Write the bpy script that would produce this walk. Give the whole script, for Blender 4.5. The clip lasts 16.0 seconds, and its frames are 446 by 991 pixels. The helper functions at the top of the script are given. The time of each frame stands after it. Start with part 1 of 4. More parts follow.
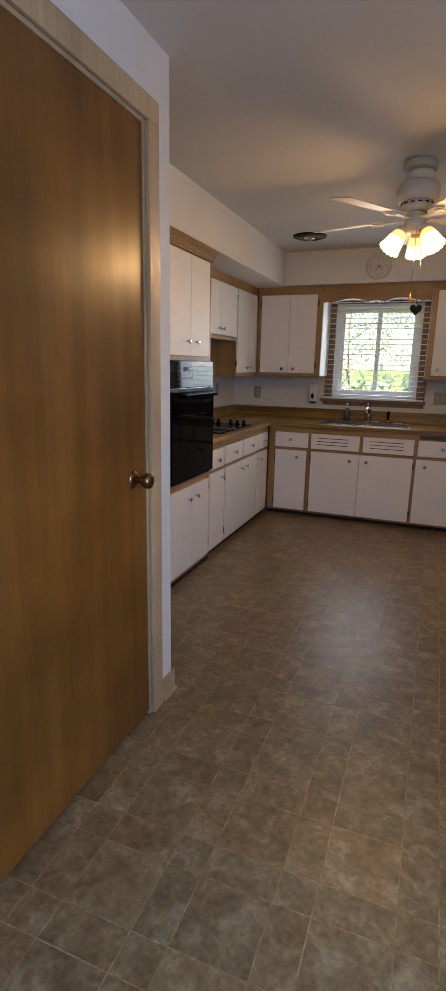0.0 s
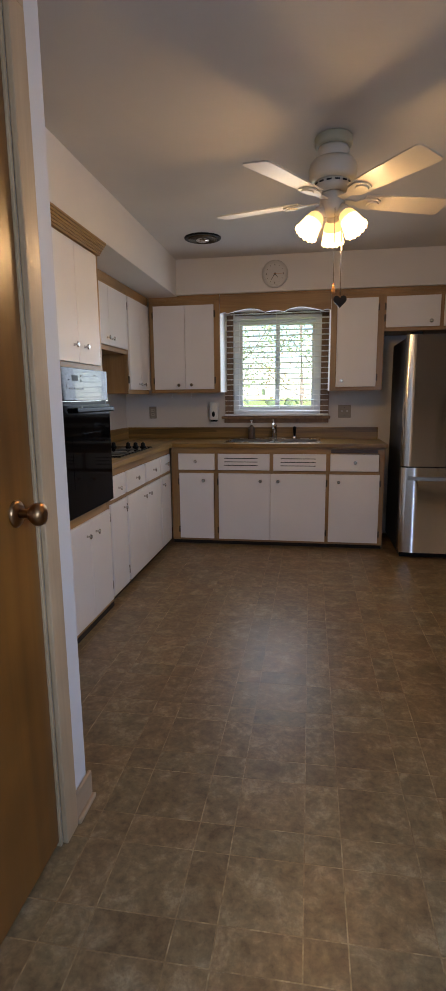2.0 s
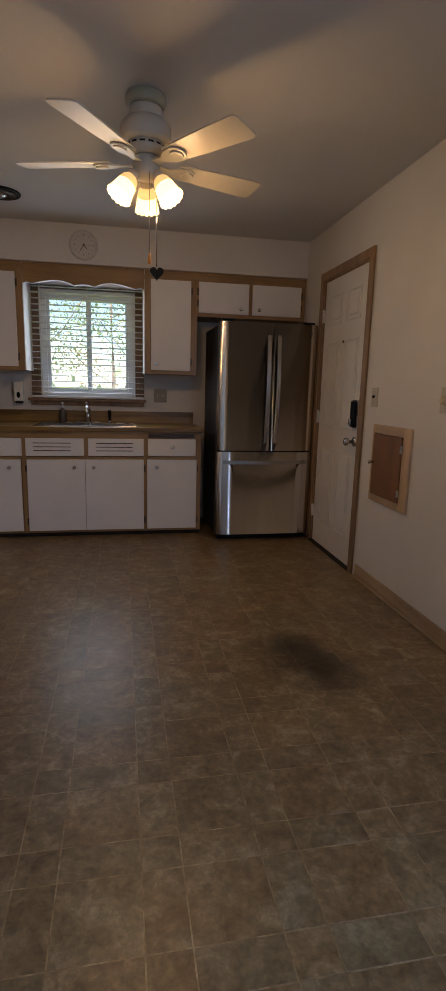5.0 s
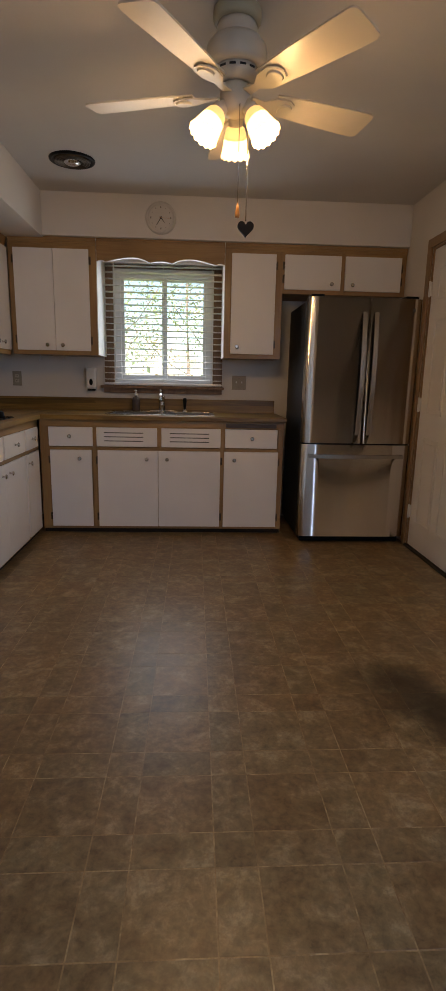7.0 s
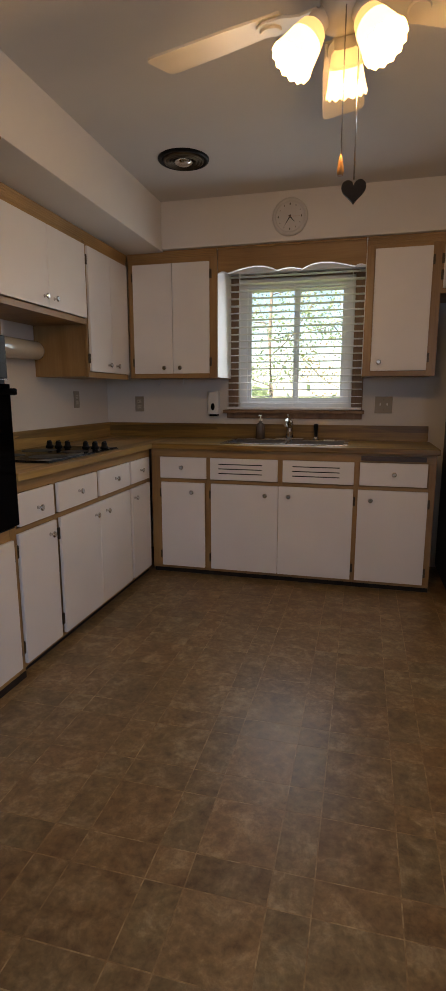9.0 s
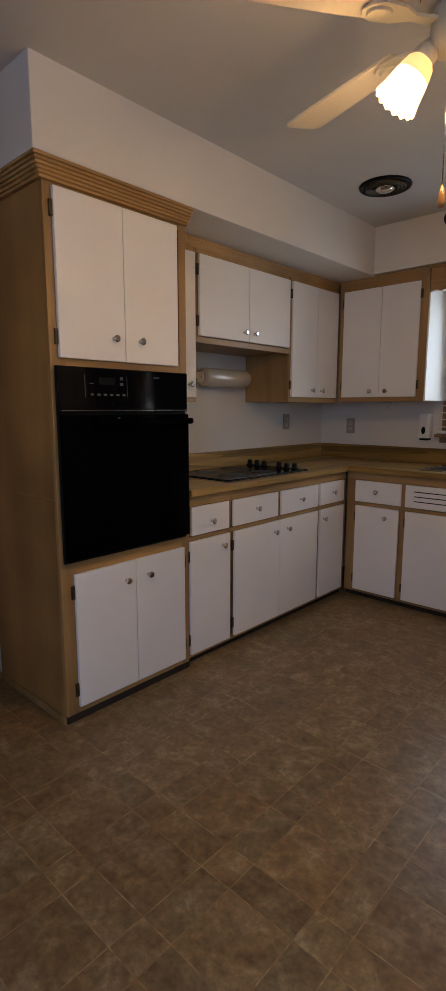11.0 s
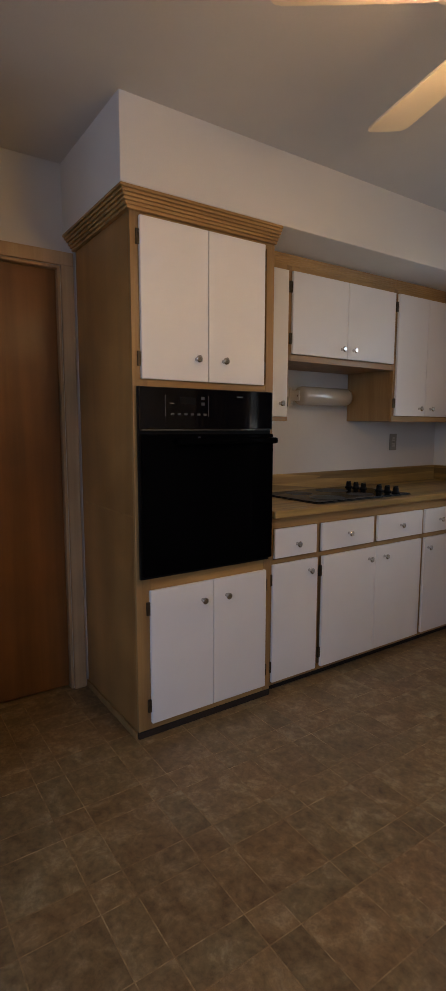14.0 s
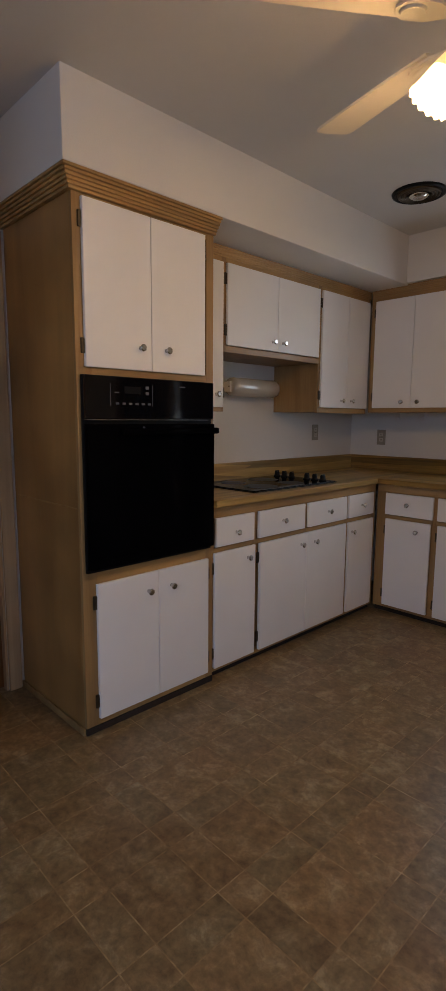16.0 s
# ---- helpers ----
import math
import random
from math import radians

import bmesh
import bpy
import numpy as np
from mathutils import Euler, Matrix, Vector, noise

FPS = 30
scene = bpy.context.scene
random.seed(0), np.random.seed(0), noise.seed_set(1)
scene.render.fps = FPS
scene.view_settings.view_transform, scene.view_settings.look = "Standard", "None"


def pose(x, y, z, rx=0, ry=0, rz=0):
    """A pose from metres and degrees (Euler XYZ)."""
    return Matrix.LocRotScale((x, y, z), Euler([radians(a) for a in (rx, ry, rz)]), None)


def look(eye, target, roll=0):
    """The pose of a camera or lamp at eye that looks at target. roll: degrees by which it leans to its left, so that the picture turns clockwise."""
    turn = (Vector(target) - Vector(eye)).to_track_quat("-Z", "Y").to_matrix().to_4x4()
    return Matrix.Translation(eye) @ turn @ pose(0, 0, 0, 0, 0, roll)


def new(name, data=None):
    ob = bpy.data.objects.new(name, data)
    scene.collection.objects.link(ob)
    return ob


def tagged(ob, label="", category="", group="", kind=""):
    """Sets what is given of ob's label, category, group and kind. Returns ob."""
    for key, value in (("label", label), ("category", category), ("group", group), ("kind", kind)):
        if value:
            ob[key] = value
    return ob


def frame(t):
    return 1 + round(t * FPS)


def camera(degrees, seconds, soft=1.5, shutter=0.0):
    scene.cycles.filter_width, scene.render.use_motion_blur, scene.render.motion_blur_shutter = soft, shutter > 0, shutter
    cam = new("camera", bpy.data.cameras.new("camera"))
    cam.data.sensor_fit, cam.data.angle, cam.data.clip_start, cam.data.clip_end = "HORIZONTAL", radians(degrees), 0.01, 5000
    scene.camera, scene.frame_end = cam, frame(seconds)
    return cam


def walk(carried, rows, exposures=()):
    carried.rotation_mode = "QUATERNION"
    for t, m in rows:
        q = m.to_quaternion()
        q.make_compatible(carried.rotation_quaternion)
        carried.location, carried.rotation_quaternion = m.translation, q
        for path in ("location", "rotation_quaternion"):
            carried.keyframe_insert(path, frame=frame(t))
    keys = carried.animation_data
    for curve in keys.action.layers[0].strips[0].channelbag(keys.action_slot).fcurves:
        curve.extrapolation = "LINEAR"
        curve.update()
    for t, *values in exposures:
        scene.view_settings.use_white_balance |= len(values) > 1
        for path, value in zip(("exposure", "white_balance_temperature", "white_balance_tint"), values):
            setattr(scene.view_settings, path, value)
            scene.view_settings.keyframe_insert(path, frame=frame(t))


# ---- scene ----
cam = camera(45.1, 16.0)
PATH = [
    (0, (2.051, -5.559, 1.404), (1.35, -3.746, 0.934), 1.2),
    (0.5, (2.015, -5.475, 1.401), (1.378, -3.64, 0.926), 0.4),
    (1, (1.963, -5.325, 1.343), (1.363, -3.466, 0.912), -0.7),
    (1.5, (1.882, -5.213, 1.335), (1.369, -3.323, 0.932), -1.0),
    (2, (1.775, -5.102, 1.274), (1.461, -3.159, 0.916), -0.6),
    (2.5, (1.599, -5.029, 1.243), (1.613, -3.058, 0.904), 0.9),
    (3, (1.559, -5.054, 1.261), (1.842, -3.106, 0.908), 1.6),
    (3.5, (1.551, -5.099, 1.221), (2.031, -3.187, 0.881), 2.0),
    (6, (1.849, -4.8, 1.203), (2.068, -2.857, 0.783), 1.1),
    (6.5, (1.796, -4.702, 1.185), (1.947, -2.753, 0.761), 1.1),
    (7, (1.722, -4.574, 1.162), (1.83, -2.622, 0.741), 1.2),
    (7.5, (1.732, -4.401, 1.133), (1.739, -2.444, 0.723), 1.2),
    (8, (1.814, -4.225, 1.195), (1.665, -2.277, 0.769), 0.6),
    (8.5, (1.894, -4.064, 1.208), (1.573, -2.132, 0.801), -0.1),
    (9, (1.951, -3.935, 1.204), (1.461, -2.031, 0.838), -0.0),
    (9.5, (2.043, -3.857, 1.261), (1.335, -2.021, 0.906), 0.1),
    (10, (2.16, -3.81, 1.27), (1.156, -2.11, 0.951), -0.4),
    (12.5, (2.624, -3.778, 1.278), (1.101, -2.526, 0.941), 0.4),
    (13, (2.613, -3.687, 1.249), (1.02, -2.511, 0.965), -0.4),
    (13.5, (2.565, -3.633, 1.235), (0.932, -2.504, 0.991), -0.6),
    (14, (2.485, -3.62, 1.273), (0.843, -2.506, 1.023), 0.1),
    (14.5, (2.388, -3.69, 1.309), (0.803, -2.503, 1.028), 1.0),
    (15, (2.33, -3.776, 1.29), (0.808, -2.51, 1.005), 0.9),
    (15.5, (2.332, -3.792, 1.279), (0.848, -2.482, 0.991), 0.6),
    (16, (2.398, -3.753, 1.271), (0.977, -2.374, 0.988), 0.4),
]
EXPOSURE = [(0, 1.40, 6900, 13), (2, 1.36, 6600, 11), (3.5, 1.32, 6550, 11), (5.8, 0.66, 6900, 12), (6, 0.70, 7000, 12), (6.5, 1.00, 7100, 12), (7, 1.17, 7300, 12), (8, 1.17, 7600, 13),
            (9, 1.17, 7500, 13), (10, 1.19, 7000, 12), (12.5, 1.24, 6650, 11), (16, 1.22, 6600, 11)]
walk(cam, [(t, look(eye, target, roll)) for t, eye, target, roll in PATH], EXPOSURE)

# ---- sky, sun and lamps ----
W, C, YB = 3.285, 2.42, -7.0          # right wall, ceiling height, far end behind the walk
world = bpy.data.worlds.new("sky")
scene.world = world
world.use_nodes = True
wn = world.node_tree.nodes
sky = wn.new("ShaderNodeTexSky")
sky.sky_type, sky.sun_disc = "NISHITA", False
sky.dust_density, sky.ozone_density = 0.2, 4.0
sky.sun_elevation, sky.sun_rotation = radians(48), radians(205)
world.node_tree.links.new(sky.outputs[0], wn["Background"].inputs[0])
wn["Background"].inputs[1].default_value = 0.14


def lamp(name, kind, m, energy, colour, **more):
    data = bpy.data.lights.new(name, kind)
    data.energy, data.color = energy, colour
    for key, value in more.items():
        if key == "angle":
            data.angle = value
        elif key == "soft":
            data.shadow_soft_size = value
        elif key == "size":
            data.shape, data.size, data.size_y = "RECTANGLE", value[0], value[1]
    ob = new(name, data)
    ob.matrix_world = m
    return ob


lamp("sun", "SUN", look((-3, -6, 9), (0, 0, 0)), 5.0, (1.0, 0.94, 0.85), angle=radians(0.5))
lamp("window_daylight", "AREA", look((1.47, -0.115, 1.56), (1.47, -3, 1.2)), 2.7, (0.68, 0.81, 1.0), size=(0.72, 0.85))
lamp("side_window_daylight", "AREA", look((W + 0.10, -5.65, 1.45), (1.6, -5.2, 0.0)), 25, (0.42, 0.61, 1.0), size=(1.4, 1.2))

# ---- materials ----
def material(name, base, rough=0.5, metal=0.0, vary=0.08, scale=6.0, fine=90.0, bump=0.02, spec=0.5, coat=0.0, tint=None):
    m = bpy.data.materials.new(name)
    m.use_nodes = True
    t = m.node_tree
    n, l = t.nodes, t.links
    p = n["Principled BSDF"]
    p.inputs["Roughness"].default_value, p.inputs["Metallic"].default_value = rough, metal
    p.inputs["Specular IOR Level"].default_value = spec
    p.inputs["Coat Weight"].default_value = coat
    p.inputs["Coat Roughness"].default_value = 0.12
    co = n.new("ShaderNodeTexCoord")
    geo = n.new("ShaderNodeNewGeometry")
    big, small = n.new("ShaderNodeTexNoise"), n.new("ShaderNodeTexNoise")
    big.inputs["Scale"].default_value, big.inputs["Detail"].default_value = scale, 5
    small.inputs["Scale"].default_value, small.inputs["Detail"].default_value = fine, 3
    l.new(geo.outputs["Position"], big.inputs["Vector"])
    l.new(geo.outputs["Position"], small.inputs["Vector"])
    ramp = n.new("ShaderNodeMapRange")
    ramp.inputs["From Min"].default_value, ramp.inputs["From Max"].default_value = 0.3, 0.7
    ramp.inputs["To Min"].default_value, ramp.inputs["To Max"].default_value = 1 - vary, 1 + vary * 0.5
    l.new(big.outputs["Fac"], ramp.inputs["Value"])
    mul = n.new("ShaderNodeVectorMath")
    mul.operation = "SCALE"
    mul.inputs[0].default_value = base
    l.new(ramp.outputs[0], mul.inputs["Scale"])
    l.new(mul.outputs[0], p.inputs["Base Color"])
    rr = n.new("ShaderNodeMapRange")
    rr.inputs["To Min"].default_value, rr.inputs["To Max"].default_value = rough * 0.85, min(1, rough * 1.2)
    l.new(small.outputs["Fac"], rr.inputs["Value"])
    l.new(rr.outputs[0], p.inputs["Roughness"])
    if bump:
        b = n.new("ShaderNodeBump")
        b.inputs["Strength"].default_value, b.inputs["Distance"].default_value = bump * 10, 0.002
        l.new(small.outputs["Fac"], b.inputs["Height"])
        l.new(b.outputs[0], p.inputs["Normal"])
    return m


def wood(name, dark, light, axis="z", rough=0.4, scale=1.0, coat=0.0, stripes=0.0, dirt=0.25):
    """Grain that runs along one axis of the world."""
    m = bpy.data.materials.new(name)
    m.use_nodes = True
    t = m.node_tree
    n, l = t.nodes, t.links
    p = n["Principled BSDF"]
    p.inputs["Coat Weight"].default_value, p.inputs["Coat Roughness"].default_value = coat, 0.22
    geo = n.new("ShaderNodeNewGeometry")
    mp = n.new("ShaderNodeMapping")
    k = {"x": (0.7, 14, 14), "y": (14, 0.7, 14), "z": (14, 14, 0.7)}[axis]
    mp.inputs["Scale"].default_value = [v * scale for v in k]
    l.new(geo.outputs["Position"], mp.inputs["Vector"])
    a, b, c = (n.new("ShaderNodeTexNoise") for _ in range(3))
    a.inputs["Scale"].default_value, a.inputs["Detail"].default_value, a.inputs["Distortion"].default_value = 1.0, 6, 0.8
    b.inputs["Scale"].default_value, b.inputs["Detail"].default_value = 9.0, 4
    c.inputs["Scale"].default_value, c.inputs["Detail"].default_value = 2.3, 5
    l.new(mp.outputs[0], a.inputs["Vector"])
    l.new(mp.outputs[0], b.inputs["Vector"])
    l.new(geo.outputs["Position"], c.inputs["Vector"])
    mix = n.new("ShaderNodeMath")
    mix.operation = "MULTIPLY_ADD"
    mix.inputs[1].default_value = 0.35
    l.new(b.outputs["Fac"], mix.inputs[0])
    l.new(a.outputs["Fac"], mix.inputs[2])
    ramp = n.new("ShaderNodeValToRGB")
    ramp.color_ramp.elements[0].position, ramp.color_ramp.elements[1].position = 0.42, 0.92
    ramp.color_ramp.elements[0].color, ramp.color_ramp.elements[1].color = (*dark, 1), (*light, 1)
    l.new(mix.outputs[0], ramp.inputs[0])
    last = ramp.outputs[0]
    if stripes:
        s = n.new("ShaderNodeMapping")
        s.inputs["Scale"].default_value = {"x": (0.9, 22, 22), "y": (22, 0.9, 22), "z": (22, 22, 0.9)}[axis]
        l.new(geo.outputs["Position"], s.inputs["Vector"])
        v = n.new("ShaderNodeTexVoronoi")
        v.inputs["Scale"].default_value = 1.0
        l.new(s.outputs[0], v.inputs["Vector"])
        sep = n.new("ShaderNodeSeparateColor")
        l.new(v.outputs["Color"], sep.inputs[0])
        r = n.new("ShaderNodeMapRange")
        r.inputs["To Min"].default_value, r.inputs["To Max"].default_value = 1 - stripes, 1 + stripes * 0.6
        l.new(sep.outputs[0], r.inputs["Value"])
        q = n.new("ShaderNodeVectorMath")
        q.operation = "SCALE"
        l.new(last, q.inputs[0])
        l.new(r.outputs[0], q.inputs["Scale"])
        last = q.outputs[0]
    r = n.new("ShaderNodeMapRange")
    r.inputs["From Min"].default_value, r.inputs["From Max"].default_value = 0.3, 0.75
    r.inputs["To Min"].default_value, r.inputs["To Max"].default_value = 1 - dirt, 1.08
    l.new(c.outputs["Fac"], r.inputs["Value"])
    q = n.new("ShaderNodeVectorMath")
    q.operation = "SCALE"
    l.new(last, q.inputs[0])
    l.new(r.outputs[0], q.inputs["Scale"])
    l.new(q.outputs[0], p.inputs["Base Color"])
    r = n.new("ShaderNodeMapRange")
    r.inputs["To Min"].default_value, r.inputs["To Max"].default_value = rough * 0.8, rough * 1.3
    l.new(b.outputs["Fac"], r.inputs["Value"])
    l.new(r.outputs[0], p.inputs["Roughness"])
    bm_ = n.new("ShaderNodeBump")
    bm_.inputs["Strength"].default_value, bm_.inputs["Distance"].default_value = 0.12, 0.002
    l.new(b.outputs["Fac"], bm_.inputs["Height"])
    l.new(bm_.outputs[0], p.inputs["Normal"])
    return m


def glow(name, base, colour, strength):
    m = material(name, base, 0.3, bump=0)
    p = m.node_tree.nodes["Principled BSDF"]
    p.inputs["Emission Color"].default_value = (*colour, 1)
    p.inputs["Emission Strength"].default_value = strength
    return m


def vinyl(name, gain=1.0):
    """Stone-look vinyl: each tile has its own tone, with veins, blotches, and a worn dark stain."""
    m = bpy.data.materials.new(name)
    m.use_nodes = True
    n, l = m.node_tree.nodes, m.node_tree.links
    p = n["Principled BSDF"]
    geo, info = n.new("ShaderNodeNewGeometry"), n.new("ShaderNodeObjectInfo")
    add = n.new("ShaderNodeMath")
    l.new(info.outputs["Random"], add.inputs[0])
    l.new(geo.outputs["Random Per Island"], add.inputs[1])
    fr = n.new("ShaderNodeMath")
    fr.operation = "FRACT"
    l.new(add.outputs[0], fr.inputs[0])
    off = n.new("ShaderNodeCombineXYZ")
    sc = n.new("ShaderNodeMath")
    sc.operation = "MULTIPLY"
    sc.inputs[1].default_value = 30
    l.new(fr.outputs[0], sc.inputs[0])
    l.new(sc.outputs[0], off.inputs[2])
    pos = n.new("ShaderNodeVectorMath")
    l.new(geo.outputs["Position"], pos.inputs[0])
    l.new(off.outputs[0], pos.inputs[1])
    a, b, c = (n.new("ShaderNodeTexNoise") for _ in range(3))
    for tex, s, d in ((a, 11, 10), (b, 48, 6), (c, 5, 3)):
        tex.inputs["Scale"].default_value, tex.inputs["Detail"].default_value = s, d
        l.new(geo.outputs["Position"] if tex == c else pos.outputs[0], tex.inputs["Vector"])
    a.inputs["Distortion"].default_value, b.inputs["Distortion"].default_value = 0.45, 0.3
    a.inputs["Roughness"].default_value = b.inputs["Roughness"].default_value = 0.68
    ramp = n.new("ShaderNodeValToRGB")
    e = ramp.color_ramp.elements
    e[0].position, e[0].color = 0.30, (0.122, 0.074, 0.034, 1)
    e[1].position, e[1].color = 0.76, (0.37, 0.300, 0.190, 1)
    mid = ramp.color_ramp.elements.new(0.52)
    mid.color = (0.200, 0.138, 0.070, 1)
    l.new(a.outputs["Fac"], ramp.inputs[0])
    r1 = n.new("ShaderNodeMapRange")
    r1.inputs["To Min"].default_value, r1.inputs["To Max"].default_value = 0.88, 1.12
    l.new(fr.outputs[0], r1.inputs["Value"])
    r2 = n.new("ShaderNodeMapRange")
    r2.inputs["From Min"].default_value, r2.inputs["From Max"].default_value = 0.35, 0.65
    r2.inputs["To Min"].default_value, r2.inputs["To Max"].default_value = 0.74, 1.24
    l.new(b.outputs["Fac"], r2.inputs["Value"])
    mm = n.new("ShaderNodeMath")
    mm.operation = "MULTIPLY"
    l.new(r1.outputs[0], mm.inputs[0])
    l.new(r2.outputs[0], mm.inputs[1])
    # the old stain beside the side door, two soft lobes broken up by noise
    lobes = []
    for cx, cy, sx, sy in ((2.53, -2.70, 0.23, 0.24), (2.62, -2.90, 0.22, 0.22)):
        d = n.new("ShaderNodeVectorMath")
        d.operation = "SUBTRACT"
        d.inputs[1].default_value = (cx, cy, 0)
        l.new(geo.outputs["Position"], d.inputs[0])
        s = n.new("ShaderNodeVectorMath")
        s.operation = "DIVIDE"
        s.inputs[1].default_value = (sx, sy, 1)
        l.new(d.outputs[0], s.inputs[0])
        ln = n.new("ShaderNodeVectorMath")
        ln.operation = "LENGTH"
        l.new(s.outputs[0], ln.inputs[0])
        w = n.new("ShaderNodeMath")
        w.operation = "MULTIPLY_ADD"
        w.inputs[1].default_value = 0.9
        l.new(c.outputs["Fac"], w.inputs[0])
        l.new(ln.outputs["Value"], w.inputs[2])
        r = n.new("ShaderNodeMapRange")
        r.interpolation_type = "SMOOTHSTEP"
        r.inputs["From Min"].default_value, r.inputs["From Max"].default_value = 0.55, 1.6
        r.inputs["To Min"].default_value, r.inputs["To Max"].default_value = 0.24, 1.0
        l.new(w.outputs[0], r.inputs["Value"])
        lobes.append(r)
    low = n.new("ShaderNodeMath")
    low.operation = "MULTIPLY"
    l.new(lobes[0].outputs[0], low.inputs[0])
    l.new(lobes[1].outputs[0], low.inputs[1])
    lift = n.new("ShaderNodeMath")
    lift.operation = "MULTIPLY"
    lift.inputs[1].default_value = gain
    l.new(low.outputs[0], lift.inputs[0])
    m3 = n.new("ShaderNodeMath")
    m3.operation = "MULTIPLY"
    l.new(mm.outputs[0], m3.inputs[0])
    l.new(lift.outputs[0], m3.inputs[1])
    q = n.new("ShaderNodeVectorMath")
    q.operation = "SCALE"
    # some tiles lean to rust brown, some to grey
    hue = n.new("ShaderNodeValToRGB")
    he = hue.color_ramp.elements
    he[0].color, he[1].color = (1.05, 0.98, 0.90, 1), (0.975, 1.025, 1.02, 1)
    hm = n.new("ShaderNodeMath")
    hm.operation = "MULTIPLY"
    hm.inputs[1].default_value = 7
    hf = n.new("ShaderNodeMath")
    hf.operation = "FRACT"
    l.new(fr.outputs[0], hm.inputs[0])
    l.new(hm.outputs[0], hf.inputs[0])
    l.new(hf.outputs[0], hue.inputs[0])
    tint = n.new("ShaderNodeVectorMath")
    tint.operation = "MULTIPLY"
    l.new(ramp.outputs[0], tint.inputs[0])
    l.new(hue.outputs[0], tint.inputs[1])
    l.new(tint.outputs[0], q.inputs[0])
    l.new(m3.outputs[0], q.inputs["Scale"])
    l.new(q.outputs[0], p.inputs["Base Color"])
    rr = n.new("ShaderNodeMapRange")
    rr.inputs["To Min"].default_value, rr.inputs["To Max"].default_value = 0.33, 0.42
    l.new(b.outputs["Fac"], rr.inputs["Value"])
    l.new(rr.outputs[0], p.inputs["Roughness"])
    bp = n.new("ShaderNodeBump")
    bp.inputs["Strength"].default_value, bp.inputs["Distance"].default_value = 0.06, 0.001
    l.new(b.outputs["Fac"], bp.inputs["Height"])
    l.new(bp.outputs[0], p.inputs["Normal"])
    return m


def pane_glass(name):
    m = bpy.data.materials.new(name)
    m.use_nodes = True
    n, l = m.node_tree.nodes, m.node_tree.links
    n.remove(n["Principled BSDF"])
    clear, gloss, mix = n.new("ShaderNodeBsdfTransparent"), n.new("ShaderNodeBsdfGlossy"), n.new("ShaderNodeMixShader")
    gloss.inputs["Roughness"].default_value = 0.02
    mix.inputs[0].default_value = 0.06
    l.new(clear.outputs[0], mix.inputs[1])
    l.new(gloss.outputs[0], mix.inputs[2])
    l.new(mix.outputs[0], n["Material Output"].inputs[0])
    return m


PAINT = material("wall_paint", (0.70, 0.66, 0.61), 0.65, vary=0.05, scale=2.0, fine=160, bump=0.02)
CEIL = material("ceiling_paint", (0.61, 0.58, 0.545), 0.8, vary=0.06, scale=1.5, fine=120, bump=0.02)
LAMINATE = material("white_laminate", (0.80, 0.77, 0.74), 0.42, vary=0.04, scale=3.0, fine=220, bump=0.006)
DOORWHITE = material("white_door_paint", (0.74, 0.72, 0.70), 0.4, vary=0.05, scale=4, fine=140, bump=0.01)
MAPLE = wood("maple_upright", (0.26, 0.138, 0.046), (0.43, 0.257, 0.102), "z", 0.42, 1.0, 0.1)
MAPLE_X = wood("maple_along_back", (0.26, 0.135, 0.045), (0.45, 0.268, 0.105), "x", 0.42, 1.0, 0.1)
MAPLE_Y = wood("maple_along_side", (0.29, 0.150, 0.046), (0.51, 0.305, 0.110), "y", 0.42, 1.0, 0.1)
TRIMWOOD = wood("pale_trim_wood", (0.46, 0.30, 0.16), (0.62, 0.43, 0.25), "z", 0.45, 0.8, 0.1)
TRIM_Y = wood("pale_trim_wood_along_wall", (0.36, 0.24, 0.14), (0.52, 0.37, 0.23), "y", 0.45, 0.8, 0.1)
DOORFRAME = wood("brown_door_frame_wood", (0.20, 0.11, 0.05), (0.36, 0.22, 0.11), "z", 0.45, 0.8, 0.1)
CLOSET = wood("varnished_birch_door", (0.155, 0.055, 0.009), (0.29, 0.112, 0.019), "z", 0.34, 0.42, 0.2, dirt=0.5)
REDWOOD = wood("reddish_door_wood", (0.15, 0.060, 0.015), (0.27, 0.112, 0.030), "z", 0.5, 0.45, 0.08, dirt=0.35)
# one laminate in two tones: grain along y is set lighter than along x
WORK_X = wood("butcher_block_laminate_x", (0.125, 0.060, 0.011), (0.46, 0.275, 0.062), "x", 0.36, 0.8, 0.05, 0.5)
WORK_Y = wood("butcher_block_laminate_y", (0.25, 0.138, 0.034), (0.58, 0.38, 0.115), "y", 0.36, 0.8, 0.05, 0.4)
CASING = wood("brown_window_casing", (0.16, 0.085, 0.045), (0.30, 0.18, 0.10), "z", 0.5, 1.0)
TOWER = wood("orange_maple_veneer", (0.34, 0.168, 0.050), (0.50, 0.270, 0.090), "z", 0.4, 0.35, 0.1, dirt=0.45)
TUBE = material("glossy_cream_tube", (0.50, 0.45, 0.37), 0.12, vary=0.06, bump=0, coat=0.5)
BOARD = wood("dark_brown_board", (0.035, 0.018, 0.010), (0.09, 0.045, 0.022), "x", 0.4)
# shade under the cabinets is put into this colour; the threshold shares it
KICK = material("shade_dark_kick_board", (0.020, 0.012, 0.007), 0.85, vary=0.3, scale=9, bump=0.03)
CHROME = material("brushed_chrome", (0.62, 0.60, 0.57), 0.18, 1.0, vary=0.06, bump=0)
BRASS = material("aged_brass", (0.30, 0.17, 0.08), 0.3, 1.0, vary=0.3, scale=30, bump=0.02)
HINGE = material("dark_hinge_metal", (0.10, 0.075, 0.05), 0.45, 0.9, vary=0.3, scale=40, bump=0.03)
